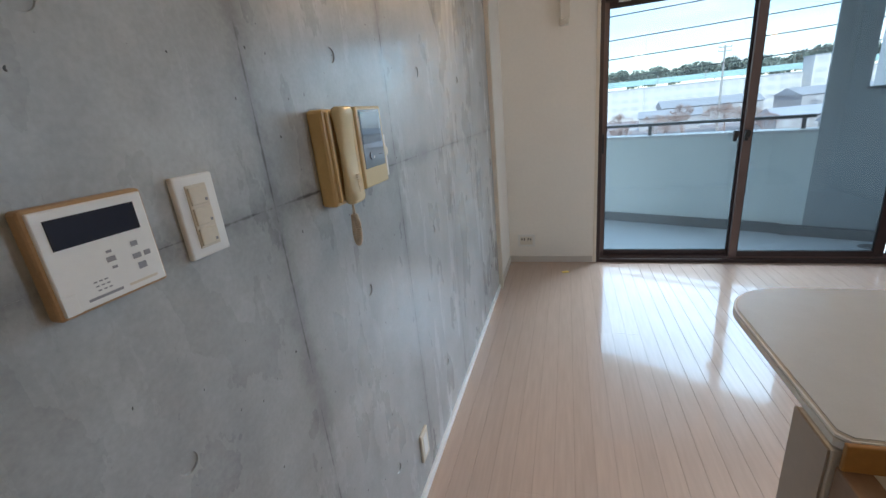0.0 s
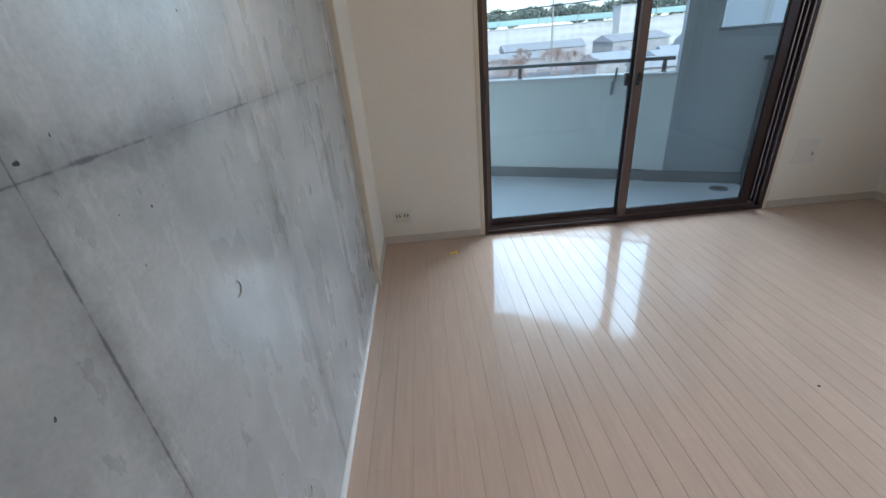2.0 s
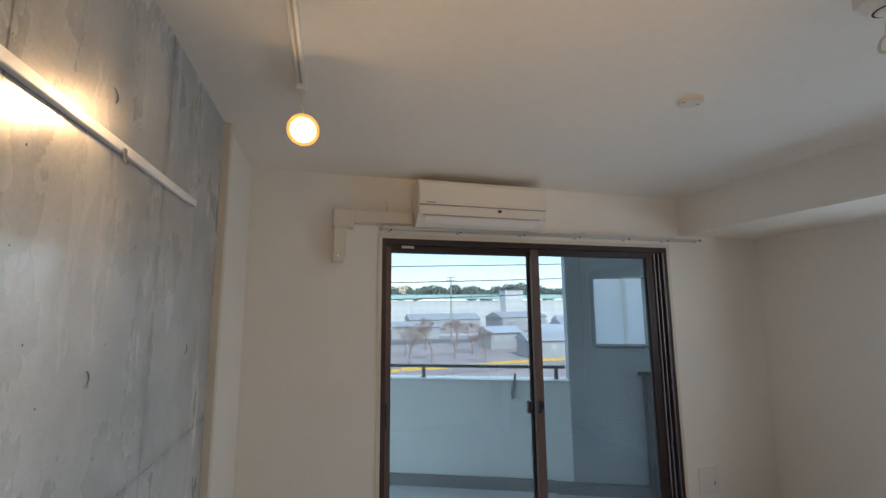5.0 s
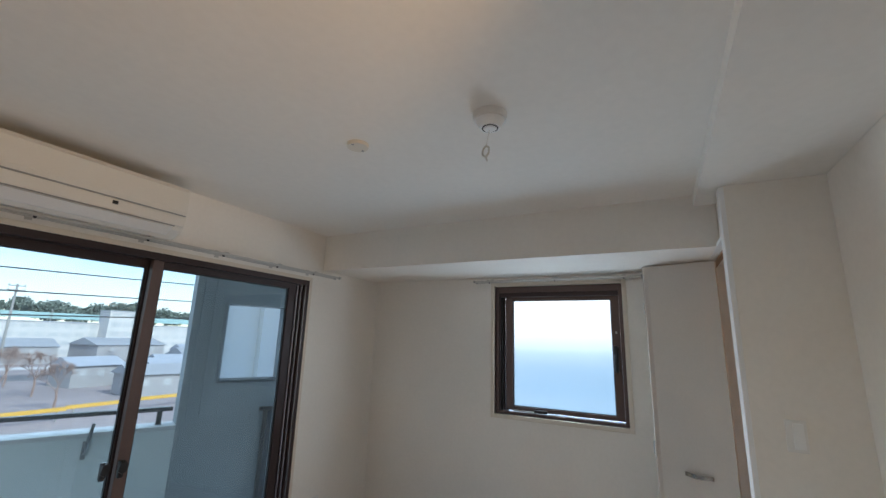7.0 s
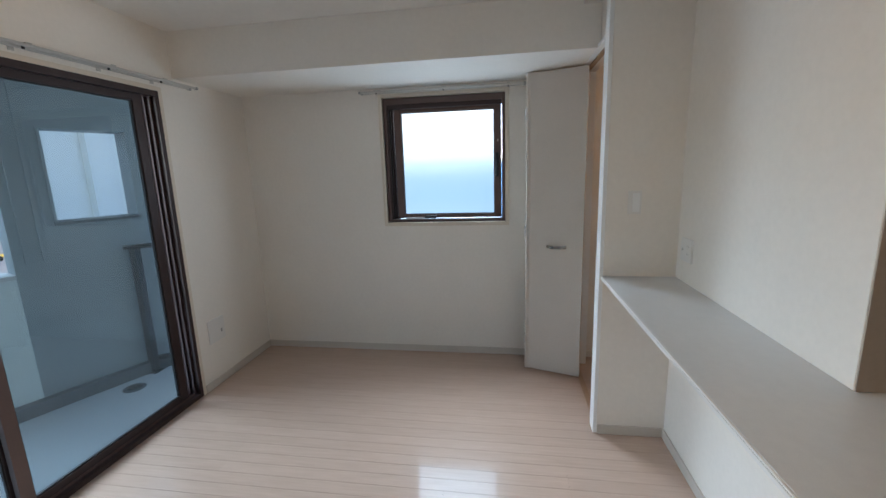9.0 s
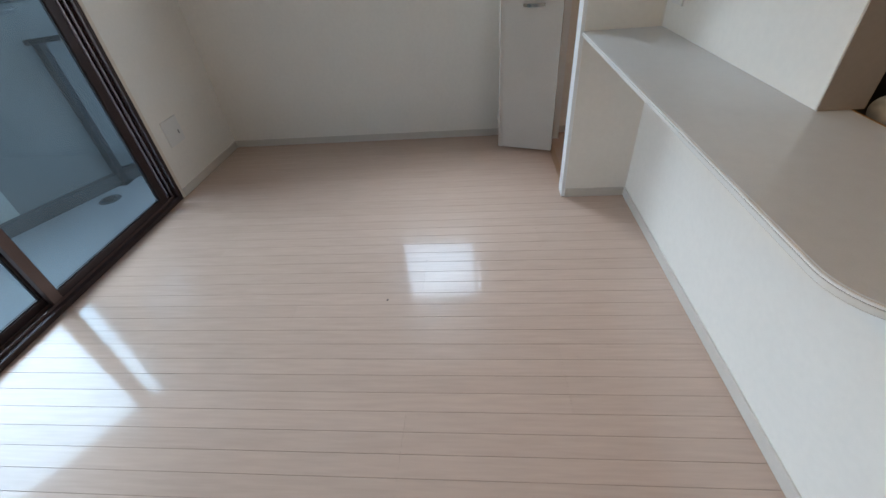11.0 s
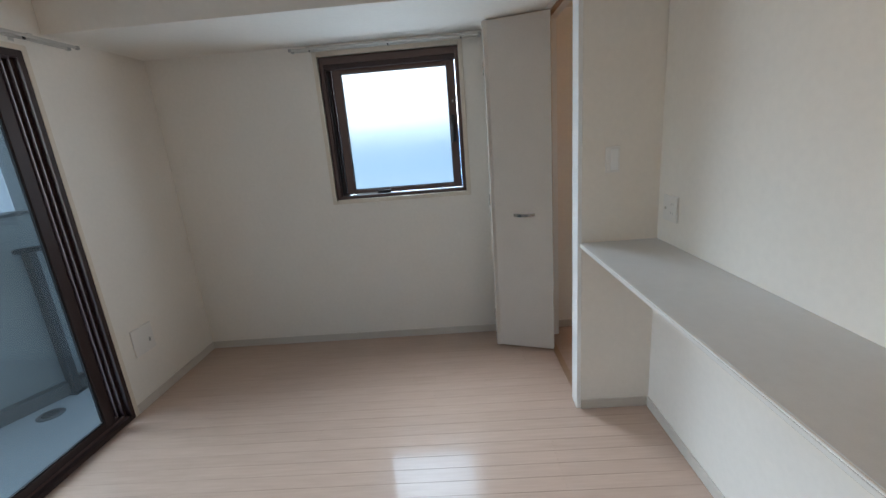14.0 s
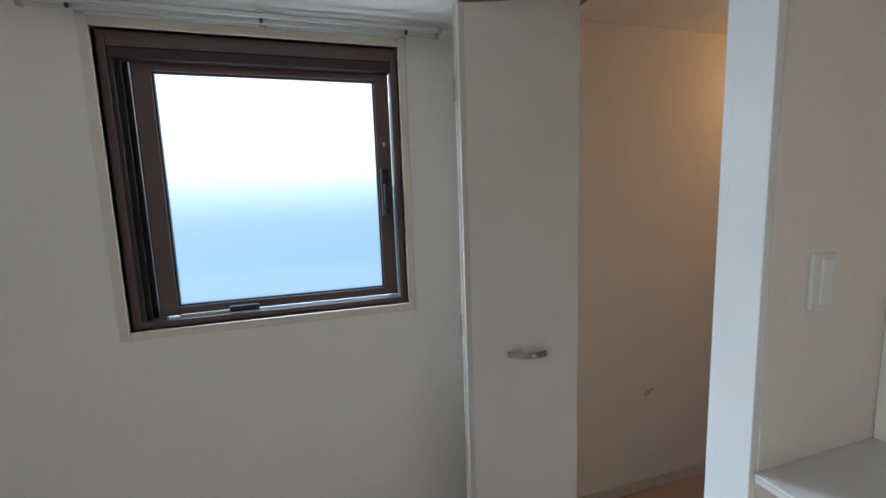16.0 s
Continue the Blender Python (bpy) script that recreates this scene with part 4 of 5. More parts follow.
cx = W + 0.058
loop = [(-0.004, 1.172), (-0.014, 1.150), (-0.010, 1.118), (0.003, 1.104), (0.014, 1.118), (0.010, 1.148), (0.004, 1.172)]
part("cord", coil([(cx - 0.78 * o, 0.970 + 0.62 * o, z) for o, z in loop], 0.0052, 0.0017, 46), M["cord"], ph, "coiled cream cord hanging in a loop", smooth=True)
part("cord_lead", tube([(cx, 0.970, 1.205), (cx + 0.002, 0.968, 1.190), (cx + 0.003, 0.9675, 1.170)], 0.0022), M["cord"], ph)
part("cord_lead", tube([(cx - 0.004, 0.976, 1.205), (cx - 0.004, 0.975, 1.190), (cx - 0.003, 0.9725, 1.170)], 0.0022), M["cord"], ph)

dm = thing("dimmer_switch", W, 1.265, 1.21, "white dimmer plate with a round ivory knob", "switch")
part("plate", wx((1.230, 1.300, 1.212, 1.331, 0, 0.012), bevel=0.003), M["plate"], dm)
part("insert", wx((1.246, 1.284, 1.222, 1.321, 0.011, 0.0135), bevel=0.001), M["white"], dm)
part("knob", C((W + 0.013, 1.268, 1.286), (W + 0.024, 1.268, 1.286), 0.0150, 0.0135, 24), M["knob"], dm)
part("rocker", wx((1.250, 1.280, 1.228, 1.254, 0.013, 0.0165), bevel=0.002), M["white"], dm)
part("mark", wx((1.252, 1.278, 1.259, 1.261, 0.0133, 0.0138), bevel=0), M["ink"], dm)

ow = thing("wall_outlet", W, 1.297, 0.14, "white wall outlet low on the concrete wall", "outlet")
part("plate", wx((1.263, 1.331, 0.140, 0.260, 0, 0.010), bevel=0.003), M["plate2"], ow)
part("insert", wx((1.279, 1.316, 0.158, 0.242, 0.009, 0.0115), bevel=0.001), M["white"], ow)

pr = thing("hanging_rail", W, 2.2, 2.0, "slim white picture hanging rail on the concrete wall", "rail")
part("rail", wx((1.10, 2.842, 2.002, 2.026, 0, 0.014), bevel=0.003), M["white"], pr)
hkk = part("hook", wx((2.305, 2.318, 1.978, 2.012, 0.012, 0.020), bevel=0.002), M["chrome"], pr)

# ---- plates on the papered walls ----
on = thing("wall_outlet", -0.22, N, 0.13, "cream double outlet low on the wallpaper", "outlet")
part("plate", B((-0.298, -0.148, N - 0.009, N, 0.148, 0.262), bevel=0.003), M["plate"], on)
part("insert", B((-0.278, -0.168, N - 0.0105, N - 0.008, 0.168, 0.242), bevel=0.001), M["plate2"], on)
for xx in (-0.262, -0.240, -0.206, -0.184):
    part("slot", B((xx - 0.004, xx + 0.004, N - 0.0112, N - 0.010, 0.208, 0.228)), M["black"], on)
vp = thing("access_plate", 2.70, N, 0.32, "cream inspection plate with a small keyhole", "wall plate")
part("plate", B((2.618, 2.788, N - 0.009, N, 0.330, 0.505), bevel=0.003), M["plate"], vp)
part("catch", B((2.742, 2.756, N - 0.0115, N - 0.008, 0.385, 0.412), bevel=0.002), M["ac_in"], vp)
sp = thing("light_switch", PIL_X, 0.99, 1.28, "white rocker switch plate on the pillar", "switch")
part("plate", B((PIL_X - 0.009, PIL_X, 0.945, 1.012, 1.282, 1.402), bevel=0.003), M["plate"], sp)
part("rocker", B((PIL_X - 0.013, PIL_X - 0.008, 0.955, 0.990, 1.294, 1.390), bevel=0.002), M["white"], sp)
oc = thing("wall_outlet", 2.2, HW_Y, 1.05, "white outlet and aerial plate above the counter", "outlet")
part("plate", B((2.165, 2.285, HW_Y, HW_Y + 0.009, 1.055, 1.172), bevel=0.003), M["plate"], oc)
for xx, zz in ((2.195, 1.135), (2.213, 1.135), (2.195, 1.095), (2.213, 1.095)):
    part("slot", B((xx - 0.0012, xx + 0.0012, HW_Y + 0.0085, HW_Y + 0.0096, zz - 0.0045, zz + 0.0045)), M["ac_in"], oc)
part("socket", C((2.258, HW_Y + 0.008, 1.112), (2.258, HW_Y + 0.013, 1.112), 0.006, n=12), M["chrome"], oc)

# ---- ceiling things ----
al = thing("smoke_alarm", 1.43, 1.91, CEIL, "round white smoke alarm with a pull cord loop on the ceiling", "smoke alarm")
part("base", C((1.43, 1.91, CEIL), (1.43, 1.91, CEIL - 0.026), 0.061, 0.059, 32), M["plate"], al)
part("sensor", C((1.43, 1.91, CEIL - 0.026), (1.43, 1.91, CEIL - 0.054), 0.052, 0.036, 32), M["white"], al)
part("slot", C((1.43, 1.91, CEIL - 0.0525), (1.43, 1.91, CEIL - 0.0555), 0.030, 0.029, 28), M["black"], al)
part("button", C((1.43, 1.91, CEIL - 0.054), (1.43, 1.91, CEIL - 0.060), 0.026, 0.020, 24), M["white"], al)
part("pull_cord", tube([(1.43 + 0.006 * math.cos(a), 1.925 + 0.012 * math.sin(a), CEIL - 0.140 + 0.022 * math.cos(a)) for a in [k * math.tau / 14 for k in range(15)]], 0.0038, 6), M["plate2"], al)
part("cord_string", tube([(1.43, 1.912, CEIL - 0.056), (1.43, 1.918, CEIL - 0.09), (1.432, 1.925, CEIL - 0.119)], 0.0012, 5), M["plate2"], al)
part("cord_end", tube([(1.43, 1.925, CEIL - 0.161), (1.43, 1.920, CEIL - 0.178)], 0.0028, 6), M["plate2"], al)
bl = thing("ceiling_plate", 1.425, 2.50, CEIL, "round cream blank plate on the ceiling", "ceiling plate")
part("plate", C((1.425, 2.50, CEIL), (1.425, 2.50, CEIL - 0.014), 0.047, 0.044, 28), M["plate2"], bl)
for dx in (-0.034, 0.034):
    part("screw", C((1.425 + dx, 2.50, CEIL - 0.013), (1.425 + dx, 2.50, CEIL - 0.016), 0.006, n=8), M["ac_in"], bl)

TRACK_X = -0.046
tr_ = thing("track_light", TRACK_X, 1.8, CEIL, "white ceiling light track with a glowing spotlight", "track light")
part("track", B((TRACK_X - 0.015, TRACK_X + 0.015, SOFFIT_Y + 0.004, 2.83, CEIL - 0.022, CEIL), bevel=0.002), M["lampwhite"], tr_)
part("slot", B((TRACK_X - 0.004, TRACK_X + 0.004, SOFFIT_Y + 0.02, 2.78, CEIL - 0.0235, CEIL - 0.021)), M["ac_in"], tr_)


def spot_head(c, aim):
    c, d = Vector(c), (Vector(aim) - Vector(c)).normalized()
    top = Vector((TRACK_X, c.y + 0.03, CEIL - 0.022))
    h = part("head", C(c - d * 0.075, c + d * 0.05, 0.022, 0.050, 28), M["lampwhite"], tr_)
    part("rim", C(c + d * 0.045, c + d * 0.056, 0.053, 0.053, 28), M["lamprim"], h)
    part("bulb", C(c + d * 0.050, c + d * 0.0575, 0.040, 0.040, 28), M["lampglow"], h, "glowing warm lamp face")
    part("stem", tube([top, (top + c) / 2 + Vector((0, 0, -0.01)), c - d * 0.05], 0.007), M["lampwhite"], tr_)
    part("adapter", B((top.x - 0.016, top.x + 0.016, top.y - 0.05, top.y + 0.05, CEIL - 0.042, CEIL - 0.022), bevel=0.003), M["lampwhite"], tr_)


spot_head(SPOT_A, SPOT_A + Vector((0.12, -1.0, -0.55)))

# ---- scraps ----
sc = bmesh.new()
box(sc, 0.09, 0.145, 3.515, 3.545, 0.001, 0.006, bevel=0.002)
bmesh.ops.rotate(sc, verts=sc.verts[:], cent=(0.117, 3.53, 0), matrix=Matrix.Rotation(0.35, 3, "Z"))
tagged(mesh_ob("paper_scrap", sc, M["yellow"]), "torn yellow scrap lying on the floor", "scrap")
cbm = bmesh.new()
box(cbm, 1.441, 1.449, 2.103, 2.111, 0.0, 0.004, bevel=0.001)
tagged(mesh_ob("floor_speck", cbm, M["black"]), "tiny dark crumb on the floor", "crumb")
ts = bmesh.new()
for k, (yy, zz) in enumerate(((0.455, 0.522), (0.438, 0.532), (0.420, 0.540))):
    box(ts, E - 0.0012, E - 0.0002, yy - 0.011, yy + 0.011, zz - 0.008, zz + 0.008)
tagged(mesh_ob("tape_scrap", ts, M["yellow"]), "small yellow tape mark on the closet wall", "tape")

# ---- balcony ----
R1, R2 = Vector((1.06, 5.897, 0)), Vector((2.386, 5.334, 0))
bdir = (R2 - R1).normalized()
bin_ = Vector((bdir.y, -bdir.x, 0))
if bin_.y > 0:
    bin_ = -bin_
BF, BTOP, SLAB = -0.20, 0.880, 2.45


def bp(s, o):
    """A spot s metres along the railing line from its first post, o metres towards the room."""
    return R1 + bdir * s + bin_ * o


def strip(s0, s1, o0, o1, z0, z1, bevel=0.0):
    return prism([tuple(bp(s, o).xy) for s, o in ((s0, o0), (s1, o0), (s1, o1), (s0, o1))], "z", z0, z1, bevel)


s_w, s_e, s_l, s_r = 1.605, 2.62, 1.895, 2.44
structure("balcony_floor", B((-1.4, 3.9, N + 0.2, 6.9, BF - 0.15, BF)), M["balc_floor"], "pale blue-grey coated balcony floor", "floor")
structure("balcony_parapet", strip(-2.4, s_w - 0.001, -0.08, 0.10, BF, BTOP - 0.035), M["balc"], "pale blue-grey solid balcony parapet")
structure("balcony_coping", strip(-2.4, s_w - 0.001, -0.10, 0.115, BTOP - 0.033, BTOP, 0.006), M["far_white"], "pale coping on the balcony parapet", "coping")
# Tall wall: its shade is part of the material colour.
ob_w = structure("balcony_wall", strip(s_w, s_l, -0.10, 0.10, BF, SLAB - 0.002), M["balc_shaded"], "full-height balcony wall with a square opening, shade put into its grey")
part("wall_panel", strip(s_l + 0.0005, s_r, -0.10, 0.10, BF, 1.225), M["balc_shaded"], ob_w)
part("wall_panel", strip(s_l + 0.0005, s_r, -0.10, 0.10, 1.935, SLAB - 0.002), M["balc_shaded"], ob_w)
part("wall_panel", strip(s_r + 0.0005, s_e, -0.10, 0.10, BF, SLAB - 0.002), M["balc_shaded"], ob_w)
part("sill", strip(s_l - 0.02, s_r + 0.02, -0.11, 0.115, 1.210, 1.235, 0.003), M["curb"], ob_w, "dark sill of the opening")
part("reveal", strip(s_l - 0.022, s_l - 0.002, -0.108, 0.11, 1.235, 1.945), M["balc_shaded"], ob_w)
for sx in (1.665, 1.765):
    part("rib", strip(sx, sx + 0.02, 0.10, 0.115, 0.95, SLAB - 0.01), M["balc_shaded"], ob_w)
structure("balcony_curb_west", strip(-2.4, 1.42, 0.10, 0.135, BF, BF + 0.11), M["curb"], "dark waterproofed upstand along the parapet", "curb")
structure("balcony_curb_east", strip(1.42, s_e, 0.10, 0.17, BF, BF + 0.10), M["curb"], "dark waterproofed upstand along the wall", "curb")
structure("balcony_slab", B((-1.6, 4.1, N + 0.2, 4.4, SLAB, SLAB + 0.25)), M["balc"], "balcony ceiling slab next to the window", "ceiling")
structure("balcony_slab_outer", prism([(-1.6, 4.401), (4.1, 4.401)] + [tuple(bp(s, -0.16).xy) for s in (3.0, -2.8)], "z", SLAB, SLAB + 0.25), M["balc"], "pale grey balcony ceiling slab", "ceiling")
rl = thing("balcony_railing", R1.x, R1.y, BTOP, "dark metal handrail on short posts along the parapet", "railing")
part("handrail", strip(-2.3, s_w - 0.03, -0.028, 0.028, BTOP + 0.105, BTOP + 0.14, 0.008), M["rail"], rl)
for s in (-1.4, 0.055, s_w - 0.12):
    part("post", strip(s - 0.018, s + 0.018, -0.018, 0.018, BTOP, BTOP + 0.106), M["rail"], rl)
    part("foot", strip(s - 0.024, s + 0.024, -0.03, 0.03, BTOP, BTOP + 0.006), M["rail"], rl)
rb = thing("laundry_bracket", bp(1.03, 0.1).x, bp(1.03, 0.1).y, 0.75, "grey folding laundry pole bracket on the parapet", "bracket")
part("plate", strip(1.005, 1.035, 0.10, 0.115, 0.69, 0.82, 0.003), M["curb"], rb)
part("arm", tube([bp(1.02, 0.125) + Vector((0, 0, 0.74)), bp(1.04, 0.135) + Vector((0, 0, 0.86)), bp(1.05, 0.135) + Vector((0, 0, 0.95))], 0.012), M["curb"], rb)
gr = thing("end_railing", 3.13, 4.8, BF, "dark metal end railing with a square post", "railing")
part("post", B((3.12, 3.18, 4.80, 4.86, BF, 0.95), bevel=0.004), M["rail"], gr)
part("top_rail", prism([(3.07, 4.86), (3.11, 4.89), (3.86, 4.06), (3.82, 4.03)], "z", 0.95, 0.985, 0.004), M["rail"], gr)
part("bottom_rail", prism([(3.165, 4.79), (3.195, 4.82), (3.86, 4.04), (3.83, 4.01)], "z", -0.10, -0.06, 0.004), M["rail"], gr)
part("foot", B((3.10, 3.20, 4.78, 4.88, BF, BF + 0.012), bevel=0.003), M["rail"], gr)
dg = thing("floor_drain", 2.86, 4.76, BF, "round dark floor drain in a shallow recess", "drain")
part("ring", C((2.86, 4.76, BF), (2.86, 4.76, BF + 0.006), 0.085, 0.075, 28), M["curb"], dg)
part("grate", C((2.86, 4.76, BF + 0.005), (2.86, 4.76, BF + 0.012), 0.055, 0.045, 24), M["rubber"], dg)

# Unseen mass, added only to shade the balcony and the wing beyond.
structure("sun_block", B((-8, E + 0.19, -9, N + 0.19, 2.76, 13)), M["far_white"], "unseen block added above the room to keep sun off the balcony", "building")
# ---- outside ----
GZ = -9.5
structure("ground", B((-900, 900, 8, 1500, GZ - 1, GZ)), M["ground"], "distant town ground", "ground")
structure("road", B((-300, 300, 120, 134, GZ, GZ + 0.05)), M["road"], "grey road in the distance", "road")
structure("road_far", B((-300, 300, 150, 158, GZ, GZ + 0.05)), M["far_white"], "pale road in the distance", "road")


def far_building(name, x0, x1, y0, y1, z1, storeys, cols, wall, label, roof=None):
    t = thing(name, (x0 + x1) / 2, y0, GZ, label, "building")
    part("wall", B((x0, x1, y0, y1, GZ, z1)), wall, t)
    part("roof", B((x0 - 0.3, x1 + 0.3, y0 - 0.3, y1 + 0.3, z1, z1 + 0.35)), roof or M["roof_b"], t)
    h, w = (z1 - GZ) / storeys, (x1 - x0) / cols
    for i in range(storeys):
        for k in range(cols):
            part("window", B((x0 + w * (k + 0.18), x0 + w * (k + 0.82), y0 - 0.06, y0 + 0.05, GZ + h * (i + 0.35), GZ + h * (i + 0.82))), M["far_win"], t)
    return t


far_building("long_building", 10, 150, 205, 217, 3.4, 4, 34, M["far_white"], "long low white building in the distance")
far_building("tower_building", 88, 98, 198, 206, 8.6, 5, 2, M["far_white"], "small white tower building in the distance")
tn = thing("sports_net", 70, 222, 0, "long teal screen behind the far building", "screen")
part("net", B((-60, 240, 221.8, 222.2, 5.0, 7.4)), M["teal"], tn)
for k in range(16):
    part("post", C((-55 + 19 * k, 221.5, GZ), (-55 + 19 * k, 221.5, 8.6), 0.2, n=6), M["pole"], tn)


def house(x, y, w, d, h, ridge, roof, label, rz=0):
    t = thing("house", x, y, GZ, label, "house", "houses of the town", rz=0)
    m = Matrix.Translation((x, y, 0)) @ Matrix.Rotation(radians(rz), 4, "Z")
    b1 = B((-w / 2, w / 2, -d / 2, d / 2, GZ, GZ + h))
    b1.transform(m)
    part("wall", b1, M["house_wall"], t)
    b2 = prism([(-d / 2 - 0.5, GZ + h), (d / 2 + 0.5, GZ + h), (0, GZ + h + ridge)], "x", -w / 2 - 0.5, w / 2 + 0.5)
    b2.transform(m)
    part("roof", b2, roof, t)
    for k in (-0.3, 0.05, 0.3):
        b3 = B((w * k - 0.6, w * k + 0.6, -d / 2 - 0.05, -d / 2 + 0.05, GZ + h - 1.9, GZ + h - 0.8))
        b3.transform(m)
        part("window", b3, M["far_win"], t)


rnd = random.Random(4)
for x, y, w, d, h, r, rf in ((46, 84, 10, 8, 3.6, 1.6, "roof"), (60, 100, 11, 9, 4.2, 1.8, "roof_b"), (72, 112, 12, 9, 5.0, 2.0, "roof"), 
                             (90, 140, 14, 10, 5.0, 2.0, "roof_b"), (30, 146, 16, 10, 3.8, 1.8, "roof"), (48, 176, 30, 14, 5.2, 2.4, "roof"), (84, 178, 24, 14, 5.6, 2.4, "roof"), (52, 92, 9, 7, 4.4, 1.4, "roof_b"), (44, 104, 9, 7, 4.0, 1.6, "roof_b")):
    house(x, y, w, d, h, r, M[rf], "distant house with a gabled roof", rnd.uniform(-12, 12))
for x, y in ((7, 65), (15, 66), (23, 67), (31, 68), (39, 69), (47, 70)):
    g_ = thing("yellow_guard_beam", x, y, GZ, "long yellow guard beam beside the road", "guard", "yellow beams")
    part("beam", B((x - 3.8, x + 3.8, y - 0.15, y + 0.15, GZ + 1.15, GZ + 1.6)), M["amber"], g_)
    for dx in (-3, 3):
        part("leg", C((x + dx, y, GZ), (x + dx, y, GZ + 1.15), 0.1, n=6), M["pole"], g_)


def clump(bm, c, r, n, rng, flat=0.8):
    for _ in range(n):
        v = Vector((rng.gauss(0, 1), rng.gauss(0, 1), rng.gauss(0, 1))).normalized() * r * rng.uniform(0.55, 1.05)
        p = Vector(c) + Vector((v.x, v.y, v.z * flat))
        s = r * rng.uniform(0.08, 0.17)
        q = Euler((rng.uniform(0, 6), rng.uniform(0, 6), rng.uniform(0, 6))).to_matrix()
        vs = [bm.verts.new(p + q @ Vector(o) * s) for o in ((-1, -0.6, 0), (1, -0.6, 0.2), (0.8, 0.8, -0.2), (-0.7, 0.9, 0.1))]
        bm.faces.new(vs)


tl = bmesh.new()
rng = random.Random(11)
for k in range(300):
    clump(tl, (-60 + k + rng.uniform(-2, 2), 262 + rng.uniform(-12, 12), 10.6 + 1.3 * math.sin(k * 0.11) + 0.9 * math.sin(k * 0.37) + rng.uniform(-3.0, 1.8)), rng.uniform(2.2, 4.6), 150, rng)
tagged(mesh_ob("far_woods", tl, M["leaf"]), "dark green line of distant woods", "trees", kind="stuff")


def bare_tree(x, y, h, seed):
    r_ = random.Random(seed)
    t = thing("bare_tree", x, y, GZ, "bare winter tree with reddish-brown twigs", "tree", "bare winter trees")
    trunk = tube([(x, y, GZ), (x + 0.1, y, GZ + h * 0.25), (x, y + 0.1, GZ + h * 0.42)], 0.16, 6)
    part("trunk", trunk, M["twig"], t)
    cb = bmesh.new()

    def grow(p, d, ln, rad, lev):
        e = p + d * ln
        bmesh.ops.create_cone(cb, cap_ends=False, segments=4, radius1=rad, radius2=rad * 0.55, depth=ln, matrix=Matrix.Translation((p + e) / 2) @ d.to_track_quat("Z", "Y").to_matrix().to_4x4())
        if lev:
            for _ in range(3 if lev > 1 else 4):
                nd = (d + Vector((r_.uniform(-0.8, 0.8), r_.uniform(-0.8, 0.8), r_.uniform(-0.15, 0.6)))).normalized()
                grow(e, nd, ln * r_.uniform(0.6, 0.85), max(rad * 0.6, 0.026), lev - 1)
    for _ in range(4):
        grow(Vector((x, y, GZ + h * 0.4)), Vector((r_.uniform(-0.7, 0.7), r_.uniform(-0.7, 0.7), 0.9)).normalized(), h * 0.22, 0.075, 4)
    part("crown", cb, M["twig"], t)


for k, (x, y, h) in enumerate(((14, 74, 6.5), (20, 82, 7.0), (26, 86, 7.5), (9, 78, 6), (17, 94, 7), (32, 92, 7), (5, 84, 6), (12, 104, 7), (24, 104, 7.5), (34, 110, 7), (29, 76, 6), (3, 98, 6.5))):
    bare_tree(x, y, h, k)


def utility_pole(x, y, top):
    t = thing("utility_pole", x, y, GZ, "tall concrete utility pole with crossarms", "utility pole", "utility poles")
    part("shaft", C((x, y, GZ), (x, y, top), 0.3, 0.2, 10), M["pole"], t)
    for k in range(2):
        part("crossarm", B((x - 1.5, x + 1.5, y - 0.08, y + 0.08, top - 0.5 - k * 0.9, top - 0.3 - k * 0.9)), M["pole"], t)
        for dx in (-1.3, 1.3):
            part("insulator", C((x + dx, y, top - 0.3 - k * 0.9), (x + dx, y, top + 0.05 - k * 0.9), 0.1, n=6), M["far_white"], t)


utility_pole(-31, 12.2, 4.6)
utility_pole(56, 12.2, 7.6)
utility_pole(37, 125, 10.6)
utility_pole(76, 150, 10.0)
for z0, slope, yy in ((3.24, 0.034, 11.9), (2.73, 0.034, 12.0), (2.31, 0.034, 12.1), (1.87, 0.036, 12.2)):
    pts = [(x, yy, z0 + slope * (x - 3.6) + 0.0006 * (x - 6) ** 2) for x in range(-31, 58, 4)]
    t = thing("overhead_wire", 3, yy, z0, "black overhead wire crossing the view", "wire", "overhead wires")
    part("cable", tube(pts, 0.013, 5), M["wire"], t)
nw = thing("neighbour_wing", 4.5, 6.6, GZ, "pale wing of the building beyond the balcony opening", "building")
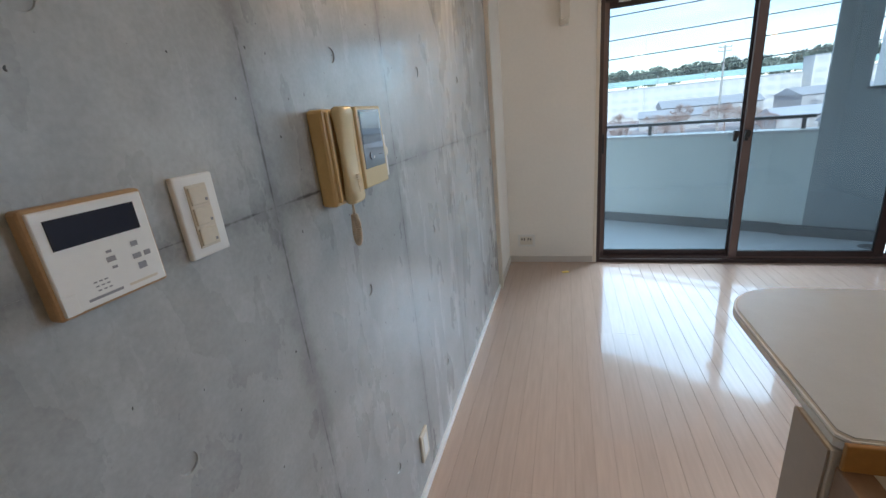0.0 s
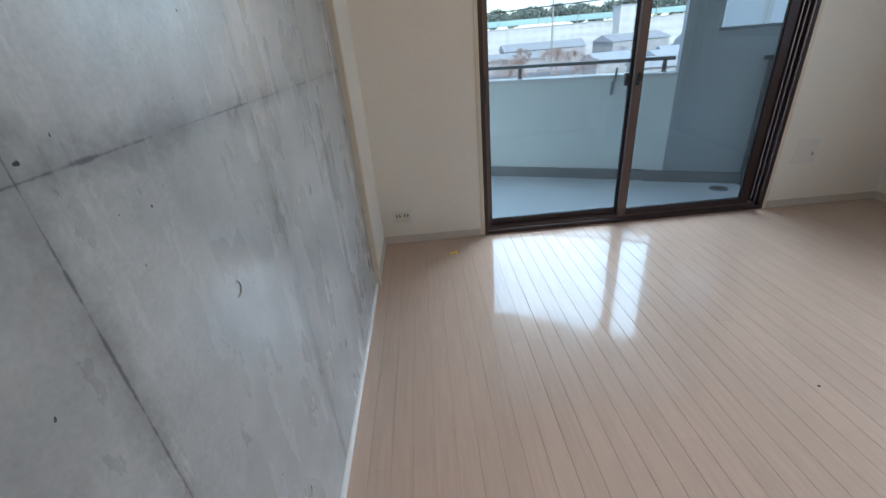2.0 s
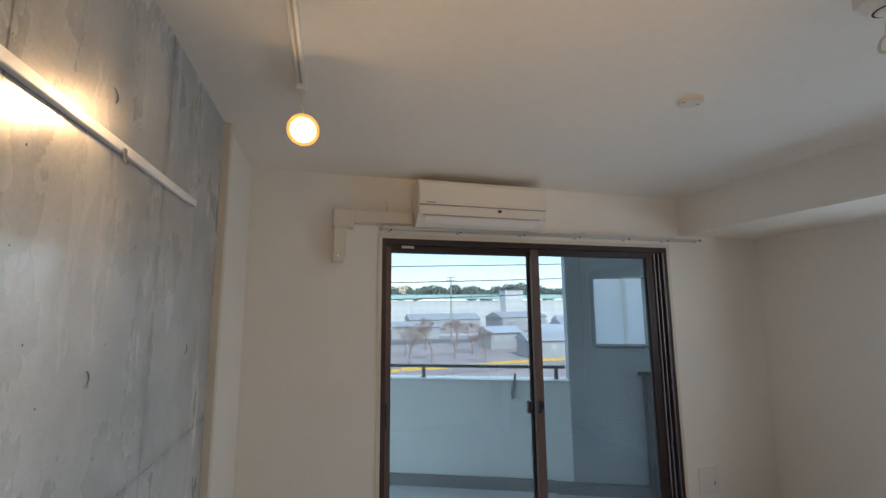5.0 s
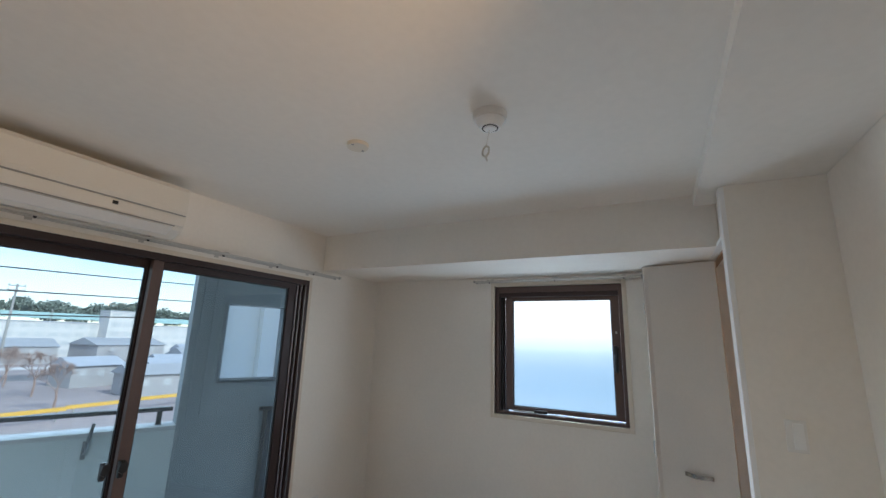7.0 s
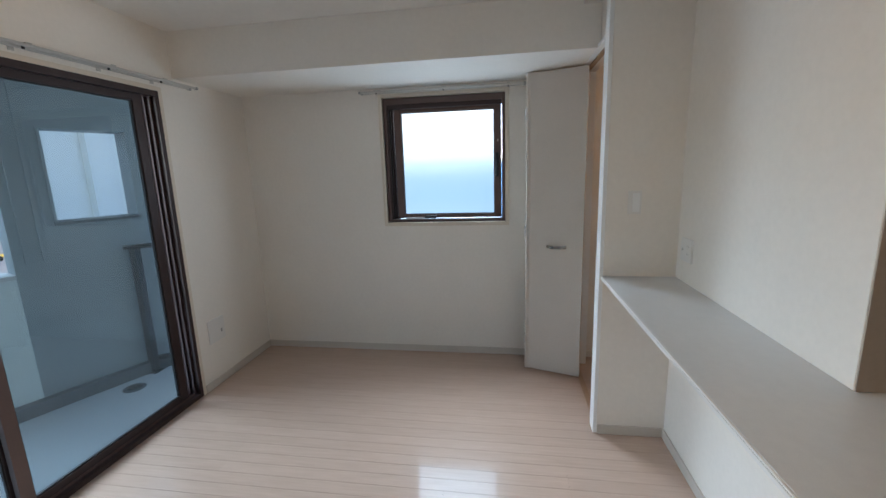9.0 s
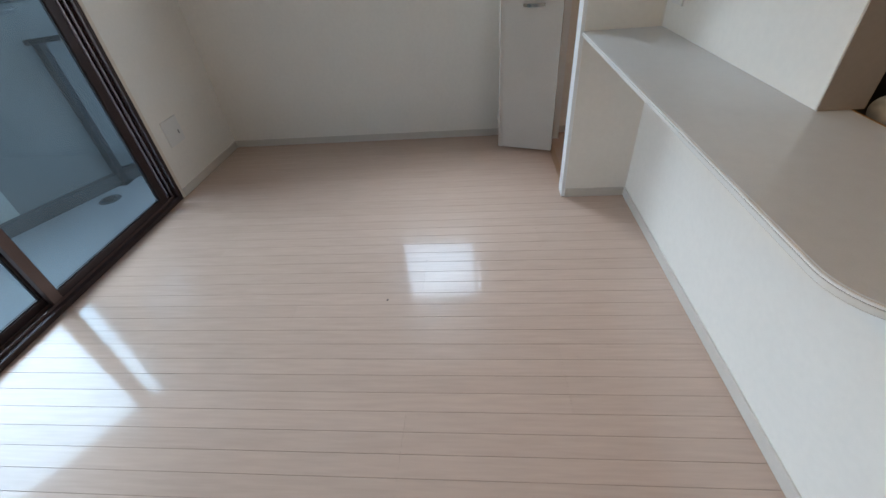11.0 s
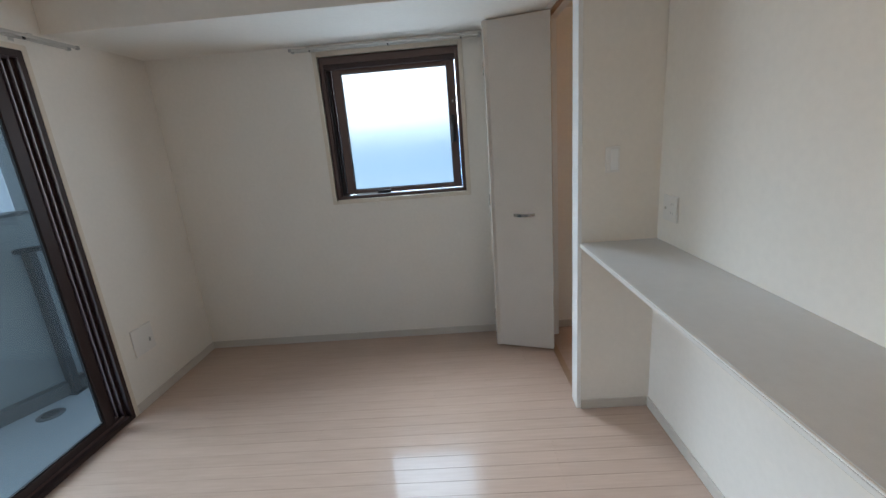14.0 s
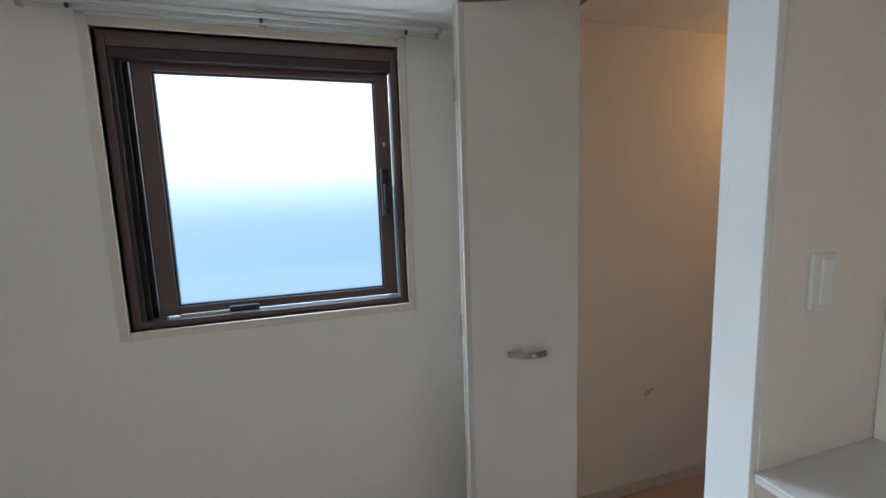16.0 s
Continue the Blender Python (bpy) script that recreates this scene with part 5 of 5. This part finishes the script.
part("wall", B((3.62, 8.5, 6.3, 6.6, GZ, 5.0)), M["white_wall"], nw)
part("pilaster", B((4.12, 4.30, 6.22, 6.3, GZ, 5.0)), M["white_wall"], nw)
nb = thing("neighbour_building", E + 2.6, 2.0, GZ, "pale blue neighbouring building beside the small window", "building")
part("wall", B((E + 2.2, E + 6, -6, 3.4, GZ, 1.6)), M["neigh"], nb)
part("roof", B((E + 2.1, E + 6.1, -6.1, 3.5, 1.6, 1.66)), M["roof_b"], nb)

# ---- floor planks ----
flo = structure("floor", B((W - 0.2, E + 0.2, S - 0.2, N + 0.01, -0.3, -0.0035)), M["joint"], "pinkish beige waxed wooden floor of narrow planks", "floor")
PITCH, GAP, PLEN = 0.0785, 0.0008, 1.82
plank_meshes = {}


def plank_mesh(w, ln):
    key = (round(w, 4), round(ln, 3))
    if key not in plank_meshes:
        c = 0.0006
        bm = bmesh.new()
        top = [bm.verts.new((x, y, 0)) for x, y in ((c, 0), (w - c, 0), (w - c, ln), (c, ln))]
        low = [bm.verts.new((x, y, -c)) for x, y in ((0, 0), (w, 0), (w, ln), (0, ln))]
        bot = [bm.verts.new((x, y, -0.0035)) for x, y in ((0, 0), (w, 0), (w, ln), (0, ln))]
        bm.faces.new(top)
        for a, b_ in ((top, low), (low, bot)):
            for i in range(4):
                bm.faces.new((a[i - 1], a[i], b_[i], b_[i - 1]))
        bmesh.ops.recalc_face_normals(bm, faces=bm.faces[:])
        me = bpy.data.meshes.new("plank")
        bm.to_mesh(me)
        bm.free()
        me.materials.append(M["plank"])
        plank_meshes[key] = me
    return plank_meshes[key]


x = W
col = 0
while x < E - 0.01:
    w = min(PITCH, E - x) - GAP
    y = S - (0.607 * (col // 4 % 3))
    while y < N - 0.003:
        a, b_ = max(y, S), min(y + PLEN, N - 0.002)
        if b_ - a > 0.02:
            ob = new("plank", plank_mesh(w, b_ - a - 0.0002))
            ob.location = (x, a, 0)
            ob.parent = flo
        y += PLEN
    x += PITCH
    col += 1
